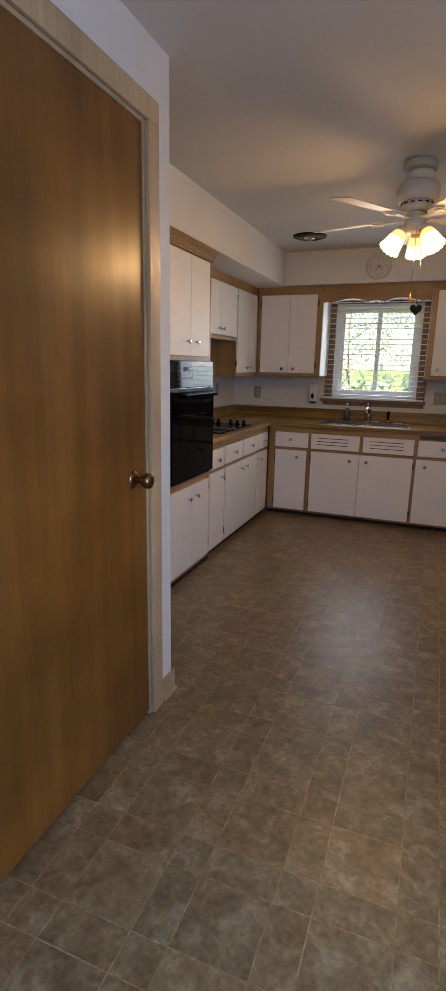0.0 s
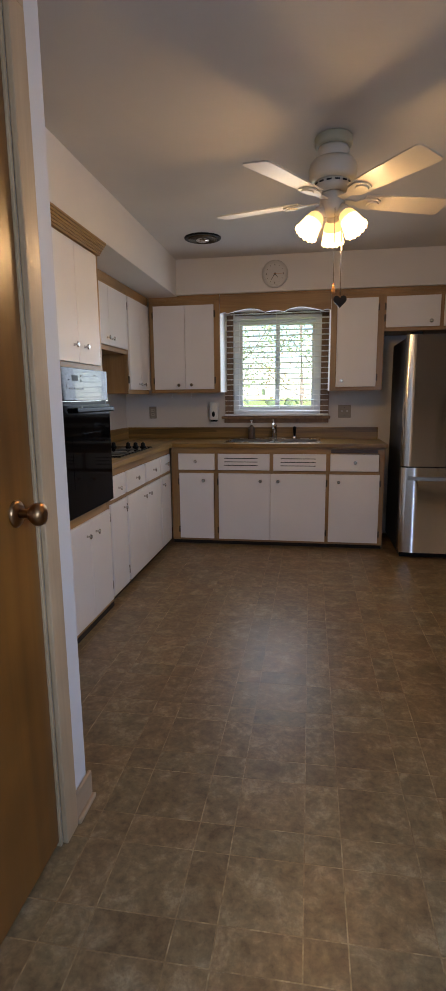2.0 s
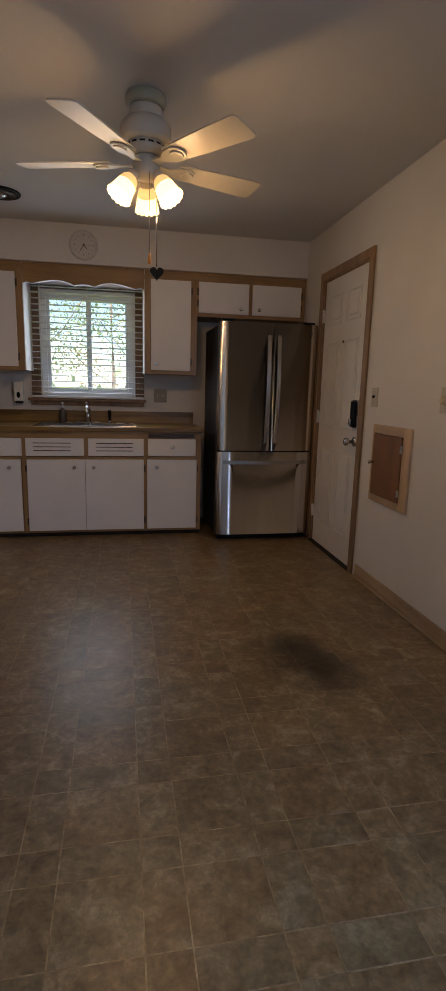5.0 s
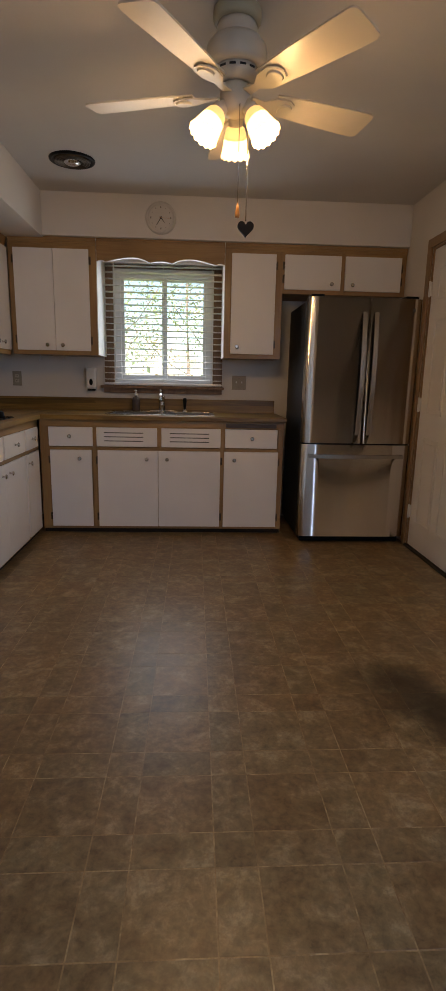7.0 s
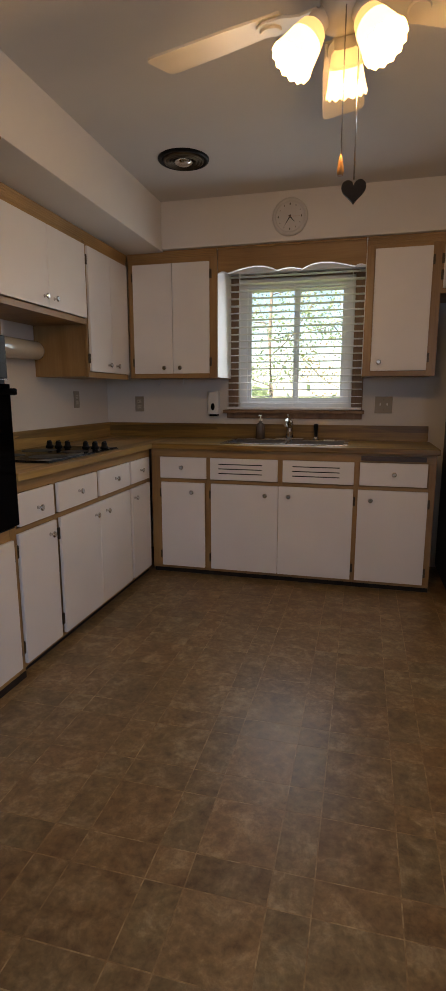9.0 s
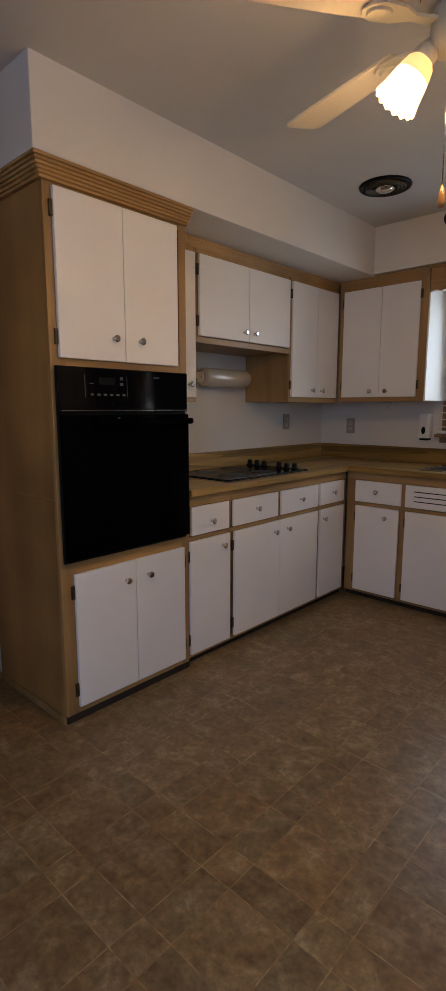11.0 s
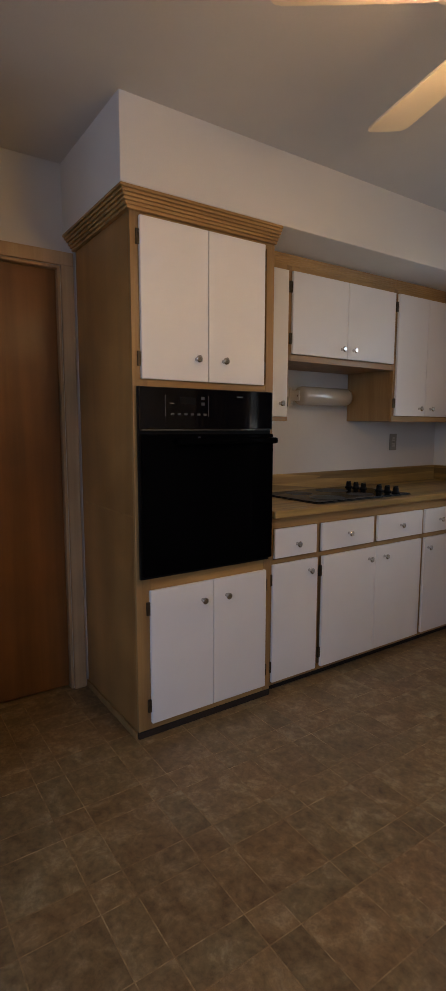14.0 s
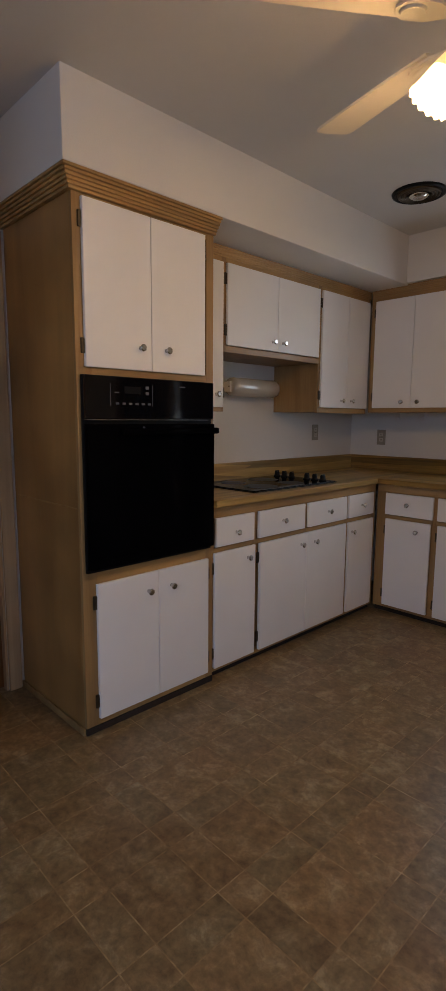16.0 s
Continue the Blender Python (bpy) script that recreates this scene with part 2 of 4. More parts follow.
BLACK = material("black_oven_glass", (0.003, 0.003, 0.004), 0.05, vary=0.05, bump=0, spec=0.32)
OVENDOOR = material("black_oven_door_glass", (0.0015, 0.0015, 0.002), 0.06, vary=0.05, bump=0, spec=0.03)
BLACKM = material("black_enamel", (0.006, 0.006, 0.0065), 0.35, vary=0.1, bump=0.004, spec=0.12)
# near-black colour stands in for shade in slots and behind closed doors
DARK = material("dark_void", (0.02, 0.018, 0.016), 0.8, vary=0.2, bump=0.02)
SILVER = material("pale_print", (0.06, 0.06, 0.065), 0.4, vary=0.02, bump=0)
STEEL = material("sink_steel", (0.42, 0.41, 0.39), 0.26, 1.0, vary=0.08, scale=14, fine=8, bump=0)
PLATE = material("beige_switch_plate", (0.50, 0.44, 0.35), 0.45, vary=0.06, bump=0.004)
GREYPLATE = material("grey_outlet_plate", (0.33, 0.29, 0.23), 0.5, vary=0.06, bump=0.004)
WHITEP = material("white_plastic", (0.75, 0.74, 0.72), 0.35, vary=0.04, bump=0.004)
VINYLW = material("white_vinyl_frame", (0.82, 0.83, 0.84), 0.35, vary=0.03, bump=0.004)
SLAT = material("white_blind_slat", (0.86, 0.85, 0.83), 0.4, vary=0.05, scale=20, bump=0.004)
FANWHITE = material("cream_fan_enamel", (0.64, 0.57, 0.46), 0.35, vary=0.06, bump=0.004)
# the bulb's falloff is set as two glow strengths, dimmer near the holder
SHADE = glow("frosted_shade_glass", (0.75, 0.62, 0.42), (1.0, 0.64, 0.27), 1.7)
SHADENECK = glow("frosted_shade_glass_near_holder", (0.75, 0.62, 0.42), (1.0, 0.55, 0.18), 0.55)
FANCREAM = material("aged_cream_collar", (0.46, 0.42, 0.29), 0.45, vary=0.08, bump=0.004)
BULB = glow("lit_bulb", (0.9, 0.85, 0.7), (1.0, 0.72, 0.38), 6.0)
HEARTM = material("black_wooden_heart", (0.006, 0.005, 0.005), 0.5, vary=0.2, bump=0.01, spec=0.15)
AMBER = material("amber_wood_pull", (0.45, 0.20, 0.05), 0.35, vary=0.1, bump=0)
GROUTM = vinyl("vinyl_groove", 1.24)
TILE = vinyl("stone_look_vinyl")
GLASS = pane_glass("window_glass")
CLEAR = material("soap_liquid_bottle", (0.09, 0.065, 0.05), 0.12, vary=0.1, bump=0)
GRASS = material("lawn_grass", (0.26, 0.36, 0.10), 0.8, vary=0.5, scale=1.2, fine=40, bump=0.05)
BARK = material("tree_bark", (0.34, 0.29, 0.24), 0.9, vary=0.4, scale=12, bump=0.08)
LEAF = material("sunlit_leaves", (0.40, 0.50, 0.28), 0.55, vary=0.5, scale=3, bump=0)
LEAFB = material("autumn_leaves", (0.42, 0.32, 0.14), 0.55, vary=0.5, scale=3, bump=0)


def stainless(name):
    m = material(name, (0.64, 0.60, 0.55), 0.22, 1.0, vary=0.03, scale=1, fine=3, bump=0)
    n, l = m.node_tree.nodes, m.node_tree.links
    p = n["Principled BSDF"]
    geo, mp, tex, b = n.new("ShaderNodeNewGeometry"), n.new("ShaderNodeMapping"), n.new("ShaderNodeTexNoise"), n.new("ShaderNodeBump")
    mp.inputs["Scale"].default_value = (8, 0.5, 0.08)
    tex.inputs["Scale"].default_value, tex.inputs["Detail"].default_value = 1.0, 1.5
    b.inputs["Strength"].default_value, b.inputs["Distance"].default_value = 0.25, 0.02
    l.new(geo.outputs["Position"], mp.inputs["Vector"])
    l.new(mp.outputs[0], tex.inputs["Vector"])
    l.new(tex.outputs["Fac"], b.inputs["Height"])
    l.new(b.outputs[0], p.inputs["Normal"])
    return m


STAINLESS = stainless("stainless_steel")
HANDLE = material("brushed_handle_steel", (0.40, 0.38, 0.35), 0.24, 1.0, vary=0.05, bump=0)
# sink steel again, darkened for the shade down in the bowls
BOWL = material("dull_shaded_bowl_steel", (0.20, 0.19, 0.18), 0.35, 1.0, vary=0.15, scale=14, bump=0)
CLOCK = material("aged_clock_plastic", (0.60, 0.56, 0.51), 0.5, vary=0.05, bump=0)
FRIDGESIDE = material("dark_grey_fridge_side", (0.016, 0.016, 0.018), 0.5, vary=0.1, fine=200, bump=0.01)


# ---- building helpers ----
def box(bm, lo, hi, bevel=0.0, seg=2):
    lo, hi = [min(a, b) for a, b in zip(lo, hi)], [max(a, b) for a, b in zip(lo, hi)]
    vs = [bm.verts.new((x, y, z)) for x in (lo[0], hi[0]) for y in (lo[1], hi[1]) for z in (lo[2], hi[2])]
    fs = [bm.faces.new([vs[i] for i in f]) for f in ((0, 1, 3, 2), (4, 6, 7, 5), (0, 4, 5, 1), (2, 3, 7, 6), (0, 2, 6, 4), (1, 5, 7, 3))]
    if bevel:
        es = list({e for f in fs for e in f.edges})
        bmesh.ops.bevel(bm, geom=es, offset=bevel, segments=seg, affect="EDGES", profile=0.6)
    return bm


def lathe(bm, profile, m=Matrix(), seg=20, wave=0, amp=0.0):
    """Turns (radius, height) pairs round the z axis of m; wave and amp scallop the last ring."""
    rings = []
    for i, (r, z) in enumerate(profile):
        ring = []
        for k in range(seg):
            a = 2 * math.pi * k / seg
            dz = amp * math.cos(wave * a) if wave and i >= len(profile) - 1 else 0
            ring.append(bm.verts.new(m @ Vector((r * math.cos(a), r * math.sin(a), z + dz))))
        rings.append(ring)
    for a, b in zip(rings, rings[1:]):
        for k in range(seg):
            f = bm.faces.new((a[k], a[(k + 1) % seg], b[(k + 1) % seg], b[k]))
            f.smooth = True
    if not wave:
        for ring, flip in ((rings[0], True), (rings[-1], False)):
            bm.faces.new(list(reversed(ring)) if flip else ring)
    return bm


def tube(bm, pts, r, seg=10):
    pts = [Vector(p) for p in pts]
    rings = []
    for i, p in enumerate(pts):
        d = (pts[min(i + 1, len(pts) - 1)] - pts[max(i - 1, 0)]).normalized()
        q = d.to_track_quat("Z", "Y").to_matrix()
        rings.append([bm.verts.new(p + q @ Vector((r * math.cos(2 * math.pi * k / seg), r * math.sin(2 * math.pi * k / seg), 0))) for k in range(seg)])
    for a, b in zip(rings, rings[1:]):
        for k in range(seg):
            bm.faces.new((a[k], a[(k + 1) % seg], b[(k + 1) % seg], b[k])).smooth = True
    bm.faces.new(list(reversed(rings[0])))
    bm.faces.new(rings[-1])
    return bm


def prism(bm, outline, axis_a, axis_b, push, origin=(0, 0, 0)):
    """A flat outline in the plane of two axes, given thickness along push."""
    o, a, b, d = Vector(origin), Vector(axis_a), Vector(axis_b), Vector(push)
    front = [bm.verts.new(o + a * u + b * v) for u, v in outline]
    back = [bm.verts.new(o + a * u + b * v + d) for u, v in outline]
    bm.faces.new(front)
    bm.faces.new(list(reversed(back)))
    for i in range(len(front)):
        j = (i + 1) % len(front)
        bm.faces.new((front[j], front[i], back[i], back[j]))
    return bm


def mesh_of(name, bm, mat):
    bmesh.ops.recalc_face_normals(bm, faces=bm.faces)
    data = bpy.data.meshes.new(name)
    bm.to_mesh(data)
    bm.free()
    data.materials.append(mat)
    return data


def part(name, bm, mat, parent=None, label=""):
    ob = new(name, mesh_of(name, bm, mat))
    if parent is not None:
        ob.parent = parent
        ob.matrix_parent_inverse = place_of(parent).inverted()
    return tagged(ob, label)


def place_of(ob):
    return ob.matrix_basis if ob.parent is None else place_of(ob.parent) @ ob.matrix_parent_inverse @ ob.matrix_basis


def thing(name, at, label, category, group=""):
    ob = new(name)
    ob.location = at
    ob.empty_display_size = 0.05
    return tagged(ob, label, category, group)


def shared(name, data, m, parent, label=""):
    ob = new(name, data)
    ob.parent = parent
    ob.matrix_parent_inverse = place_of(parent).inverted()
    ob.matrix_basis = m
    return tagged(ob, label)


def structure(name, bm, mat, label, category):
    return tagged(part(name, bm, mat), label, category, "", "structure")


# u runs along a wall, d out of it into the room, z up
SIDES = {
    "back": lambda u, d, z: (u, -d, z),
    "left": lambda u, d, z: (d, -u, z),
    "right": lambda u, d, z: (W - d, -u, z),
    "closet": lambda u, d, z: (CX + d, -u, z),
    "stub": lambda u, d, z: (u, SY + d, z),
}
TURN = {"back": pose(0, 0, 0, 90), "left": pose(0, 0, 0, 0, 90), "right": pose(0, 0, 0, 0, -90), "closet": pose(0, 0, 0, 0, 90), "stub": pose(0, 0, 0, -90)}
CX, SY = 1.085, -3.655


def slab(side, u0, u1, d0, d1, z0, z1, bevel=0.0, bm=None):
    return box(bm or bmesh.new(), SIDES[side](u0, d0, z0), SIDES[side](u1, d1, z1), bevel)


def spot(side, u, d, z):
    return Matrix.Translation(SIDES[side](u, d, z)) @ TURN[side]


# ---- the shell ----
def wall_with_openings(side, u0, u1, openings, thick, top, bottom=0.0):
    bm = bmesh.new()
    at = u0
    for a, b, z0, z1 in sorted(openings):
        slab(side, at, a, -thick, 0, bottom, top, bm=bm)
        if z0 > bottom:
            slab(side, a, b, -thick, 0, bottom, z0, bm=bm)
        slab(side, a, b, -thick, 0, z1, top, bm=bm)
        at = b
    slab(side, at, u1, -thick, 0, bottom, top, bm=bm)
    return bm


WX0, WX1, WZ0, WZ1 = 1.062, 1.868, 1.105, 2.010
structure("wall_north", wall_with_openings("back", -0.15, W + 0.15, [(WX0, WX1, WZ0, WZ1)], 0.15, C + 0.1, -0.1), PAINT, "off-white painted plaster wall behind the sink", "wall")
structure("wall_west", wall_with_openings("left", 0.0, -SY, [(2.818, 3.57, -0.1, 1.99)], 0.15, C + 0.1, -0.1), PAINT, "off-white painted wall behind oven and cooktop", "wall")
structure("wall_east", wall_with_openings("right", 0.0, -YB, [(0.85, 1.637, -0.1, 2.04), (4.95, 6.35, 0.85, 2.05)], 0.15, C + 0.1, -0.1), PAINT, "off-white painted wall with the outside door", "wall")
structure("wall_closet", wall_with_openings("closet", -SY, -YB, [(3.835, 4.745, -0.1, 2.165)], 0.12, C + 0.1, -0.1), PAINT, "off-white painted closet wall with an outside corner", "wall")
structure("wall_alcove", box(bmesh.new(), (-0.15, SY - 0.12, -0.1), (CX - 0.12, SY, C + 0.1)), PAINT, "off-white painted short wall of the alcove", "wall")
structure("wall_south", box(bmesh.new(), (-0.15, YB - 0.15, -0.1), (W + 0.15, YB, C + 0.1)), PAINT, "plain off-white painted wall at the far end", "wall")
# two unseen near-black slabs, added so gaps round the closed doors stay dark
structure("closet_backing", box(bmesh.new(), (0.0, YB, -0.1), (0.1, SY - 0.12, C + 0.1)), DARK, "unseen near-black backing wall of the closet", "wall")
structure("alcove_backing", box(bmesh.new(), (-0.35, -3.75, -0.1), (-0.16, -2.70, C + 0.1)), DARK, "unseen near-black backing slab behind the alcove door", "wall")
structure("ceiling", box(bmesh.new(), (-0.15, YB - 0.15, C), (W + 0.15, 0.15, C + 0.12)), CEIL, "off-white painted plaster ceiling", "ceiling")
SOFX, SOFY, SOFZ = 0.637, 0.43, 2.125
structure("soffit", box(bmesh.new(), (0, -2.800, SOFZ), (SOFX, 0, C + 0.01), 0.004), PAINT, "off-white boxed soffit above the oven wall cabinets", "soffit")
structure("soffit", box(bmesh.new(), (SOFX, -SOFY, SOFZ + 0.01), (W, 0, C + 0.01), 0.004), PAINT, "off-white boxed soffit above the sink wall cabinets", "soffit")

# base boards
def baseboard(side, u0, u1, h, label):
    bm = slab(side, u0, u1, 0.002, 0.014, 0, h, 0.004)
    slab(side, u0, u1, 0.014, 0.026, 0, 0.018, 0.006, bm)
    structure("baseboard", bm, TRIM_Y, label, "baseboard")


baseboard("right", 1.747, -YB, 0.085, "pale varnished wood baseboard with quarter round")
baseboard("closet", -SY - 0.014, 3.762, 0.095, "short pale wood baseboard at the wall corner")
baseboard("closet", 4.818, -YB, 0.095, "pale wood baseboard along the closet wall")


# ---- doors ----
def door_trim(side, u0, u1, top, wide, mat, label, name, proud=0.018, skip=()):
    root = thing(name, SIDES[side](u0, 0, 0), label, "door frame")
    tagged(root, kind="structure")
    for key, a, b, z0, z1 in (("jamb_casing", u0 - wide, u0, 0, top), ("jamb_casing", u1, u1 + wide, 0, top), ("head_casing", u0 - wide, u1 + wide, top, top + wide)):
        if (key, a) not in skip:
            bm = slab(side, a, b, 0.002, proud, z0, z1, 0.004)
            part(key, bm, mat, root)
    for a, b in ((u0, u0 + 0.012), (u1 - 0.012, u1)):
        part("jamb", slab(side, a + 0.0005, b - 0.0005, -0.118, 0.002, 0, top - 0.012), mat, root)
    part("head_jamb", slab(side, u0, u1, -0.118, 0.002, top - 0.0115, top - 0.001), mat, root)
    return root


def round_knob(root, side, u, d, z, mat):
    rose = lathe(bmesh.new(), [(0.034, 0), (0.034, 0.004), (0.028, 0.010), (0.012, 0.012)], spot(side, u, d, z), 24)
    k = part("knob_rose", rose, mat, root)
    ball = lathe(bmesh.new(), [(0.011, 0), (0.011, 0.024), (0.020, 0.030), (0.028, 0.042), (0.029, 0.052), (0.024, 0.061), (0.010, 0.066)], spot(side, u, d + 0.011, z), 24)
    part("door_knob", ball, mat, root)


door_trim("closet", 3.835, 4.745, 2.165, 0.072, TRIMWOOD, "pale wood casing round the closet door", "door_frame_1")
d1 = tagged(thing("door_1", SIDES["closet"](3.860, 0, 0), "orange-brown varnished flush wooden closet door, closed", "door"), kind="structure")
part("door_leaf", slab("closet", 3.848, 4.732, -0.040, -0.002, 0.017, 2.152, 0.002), CLOSET, d1)
round_knob(d1, "closet", 3.935, -0.004, 1.005, BRASS)
door_trim("left", 2.818, 3.57, 1.99, 0.058, TRIMWOOD, "pale wood casing round the alcove door", "door_frame_2")
d2 = tagged(thing("door_2", SIDES["left"](2.832, 0, 0), "dark reddish-brown flush wooden door, closed", "door"), kind="structure")
part("door_leaf", slab("left", 2.832, 3.556, -0.060, -0.024, 0.012, 1.975, 0.002), REDWOOD, d2)
door_trim("right", 0.85, 1.637, 2.04, 0.058, DOORFRAME, "worn brown wood casing round the outside door", "door_frame_3")


def six_panel_door():
    root = tagged(thing("door_3", SIDES["right"](0.863, 0, 0), "white six-panel outside door with keypad lock, closed", "door"), kind="structure")
    u0, u1 = 0.864, 1.623
    bm = slab("right", u0, u1, -0.045, -0.006, 0.015, 2.026, 0.003)
    part("door_leaf", bm, DOORWHITE, root)
    mid = (u0 + u1) / 2
    for a, b in ((u0 + 0.105, mid - 0.045), (mid + 0.045, u1 - 0.105)):
        for z0, z1 in ((0.20, 0.80), (0.96, 1.58), (1.70, 1.91)):
            ring = bmesh.new()
            for e0, e1, f0, f1 in ((a, b, z0, z0 + 0.016), (a, b, z1 - 0.016, z1), (a, a + 0.016, z0 + 0.016, z1 - 0.016), (b - 0.016, b, z0 + 0.016, z1 - 0.016)):
                slab("right", e0, e1, -0.008, 0.001, f0, f1, 0.004, ring)
            part("panel_moulding", ring, DOORWHITE, root)
            part("door_panel", slab("right", a + 0.035, b - 0.035, -0.008, -0.001, z0 + 0.035, z1 - 0.035, 0.005), DOORWHITE, root)
    for z in (0.26, 1.02, 1.78):
        h = slab("right", u0 - 0.016, u0 + 0.010, -0.004, 0.006, z - 0.045, z + 0.045, 0.002)
        lathe(h, [(0.007, 0), (0.007, 0.10)], Matrix.Translation(SIDES["right"](u0 - 0.003, 0.008, z - 0.05)), 10)
        part("hinge", h, WHITEP, root)
    lock = part("keypad_lock", slab("right", 1.525, 1.592, -0.006, 0.030, 0.985, 1.160, 0.012), BLACKM, root, "black keypad deadbolt with silver rim")
    part("lock_rim", slab("right", 1.519, 1.598, -0.006, 0.012, 0.978, 1.167, 0.010), CHROME, lock)
    part("thumb_turn", slab("right", 1.545, 1.574, 0.030, 0.046, 1.000, 1.040, 0.005), CHROME, lock)
    round_knob(root, "right", 1.556, -0.006, 0.887, CHROME)
    part("peephole", lathe(bmesh.new(), [(0.010, -0.001), (0.010, 0.004), (0.006, 0.006)], spot("right", 1.255, -0.006, 1.565), 14), HINGE, root)
    part("threshold", slab("right", 0.85, 1.637, -0.12, 0.02, -0.002, 0.014, 0.004), KICK, root)


six_panel_door()


# ---- windows ----
def slider_window():
    root = tagged(thing("window_1", (WX0, 0, WZ0), "white vinyl sliding window over the sink", "window"), kind="structure")
    def ring(a, b, z0, z1, w, y0, y1):
        bm = bmesh.new()
        box(bm, (a, y0, z0), (b, y1, z0 + w), 0.004)
        box(bm, (a, y0, z1 - w), (b, y1, z1), 0.004)
        box(bm, (a, y0, z0 + w), (a + w, y1, z1 - w), 0.004)
        box(bm, (b - w, y0, z0 + w), (b, y1, z1 - w), 0.004)
        return bm
    part("window_frame", ring(WX0 + 0.002, WX1 - 0.002, WZ0 + 0.002, WZ1 - 0.002, 0.056, 0.004, 0.10), VINYLW, root)
    mid = 1.470
    for a, b, y in ((WX0 + 0.058, mid + 0.022, 0.024), (mid - 0.022, WX1 - 0.058, 0.058)):
        sash = part("sash", ring(a, b, WZ0 + 0.058, WZ1 - 0.058, 0.026, y, y + 0.03), VINYLW, root)
        g = part("pane", box(bmesh.new(), (a + 0.034, y + 0.012, WZ0 + 0.084), (b - 0.034, y + 0.016, WZ1 - 0.084)), GLASS, sash)
        g.visible_shadow = False
    part("sash_latch", box(bmesh.new(), (mid - 0.012, 0.010, 1.52), (mid + 0.012, 0.026, 1.60), 0.004), VINYLW, root)
    frame_ = [(0.985, WX0, WZ0 - 0.002, 2.075), (WX1, 1.945, WZ0 - 0.002, 2.075)]
    for a, b, z0, z1 in frame_:
        part("casing", box(bmesh.new(), (a, -0.020, z0), (b, -0.002, z1), 0.004), CASING, root, "brown wood window casing")
    part("head_casing", box(bmesh.new(), (WX0, -0.020, WZ1), (WX1, -0.002, 2.075), 0.004), CASING, root)
    sill = box(bmesh.new(), (0.955, -0.075, 1.078), (1.960, -0.002, 1.102), 0.006)
    box(sill, (0.975, -0.026, 1.040), (1.945, -0.002, 1.078), 0.004)
    part("window_sill", sill, CASING, root, "brown wood window sill with apron")


slider_window()
w2 = tagged(thing("window_2", (W, -5.65, 0.85), "white framed side window behind the walk", "window"), kind="structure")
bm = bmesh.new()
for a, b, z0, z1 in ((4.952, 6.348, 0.852, 0.90), (4.952, 6.348, 2.0, 2.048), (4.952, 5.0, 0.90, 2.0), (6.30, 6.348, 0.90, 2.0), (5.63, 5.67, 0.90, 2.0)):
    slab("right", a, b, -0.07, -0.02, z0, z1, 0.004, bm)
part("window_frame", bm, VINYLW, w2)


def blind():
    root = thing("window_blind", (1.465, -0.06, 2.05), "white two-inch slat blind, lowered with its slats open", "window blind")
    part("head_rail", box(bmesh.new(), (0.995, -0.100, 2.030), (1.935, -0.040, 2.070), 0.005), SLAT, root)
    part("bottom_rail", box(bmesh.new(), (0.990, -0.092, 1.106), (1.940, -0.046, 1.124), 0.005), SLAT, root)
    n = 19
    one = bmesh.new()
    prism(one, [(-0.025, 0.0), (-0.012, 0.0025), (0.012, 0.0025), (0.025, 0.0), (0.025, -0.0022), (0.012, 0.0003), (-0.012, 0.0003), (-0.025, -0.0022)], (0, 1, 0), (0, 0, 1), (0.945, 0, 0), (-0.4725, 0, 0))
    data = mesh_of("slat", one, SLAT)
    for i in range(n):
        shared("slat", data, pose(1.465, -0.069, 1.150 + i * (2.015 - 1.150) / (n - 1), -3 + 2 * math.sin(i * 2.1), 0.12 * math.sin(i * 1.7), 0), root)
    for x in (1.08, 1.465, 1.85):
        for y in (-0.0955, -0.0425):
            part("ladder_cord", tube(bmesh.new(), [(x, y, 1.12), (x, y, 2.04)], 0.0012, 5), SLAT, root)
    part("tilt_wand", tube(bmesh.new(), [(1.085, -0.106, 2.03), (1.088, -0.108, 1.25)], 0.004, 8), WHITEP, root)


blind()


# ---- cabinets ----
def knob_mesh(side):
    bm = lathe(bmesh.new(), [(0.008, 0), (0.006, 0.004), (0.005, 0.012), (0.009, 0.016), (0.0145, 0.020), (0.0145, 0.024), (0.010, 0.027)], TURN[side], 16)
    return mesh_of("knob", bm, CHROME)


KNOB = {s: knob_mesh(s) for s in ("back", "left", "right")}


def hinge_mesh(side):
    o = Vector(SIDES[side](0, 0, 0))
    bm = bmesh.new()
    a, b = Vector(SIDES[side](-0.009, 0, -0.028)) - o, Vector(SIDES[side](0.009, 0.010, 0.028)) - o
    box(bm, a, b, 0.003)
    return mesh_of("hinge", bm, HINGE)


HINGES = {s: hinge_mesh(s) for s in ("back", "left")}


def front(root, side, kind, u0, u1, z0, z1, face, knob=None, hinge=None):
    """A door or drawer front laid on the face frame, with its knob and hinges."""
    f = part(kind, slab(side, u0, u1, face + 0.001, face + 0.017, z0, z1, 0.003), LAMINATE, root)
    if knob:
        shared("knob", KNOB[side], Matrix.Translation(SIDES[side](knob[0], face + 0.017, knob[1])), f)
    if hinge is not None:
        for z in (z0 + 0.075, z1 - 0.075):
            shared("hinge", HINGES[side], Matrix.Translation(SIDES[side](hinge, face, z)), f)
    return f


def rails(root, side, rects, face, mats):
    """Stiles and rails of a face frame: each a board of its own."""
    for u0, u1, z0, z1 in rects:
        tall = z1 - z0 > u1 - u0
        part("stile" if tall else "rail", slab(side, u0, u1, face - 0.018, face, z0, z1, 0.0015), mats[0] if tall else mats[1], root)


BACKW, LEFTW = (MAPLE, MAPLE_X), (MAPLE, MAPLE_Y)
WT, WB = 0.893, 0.860                 # worktop top and underside


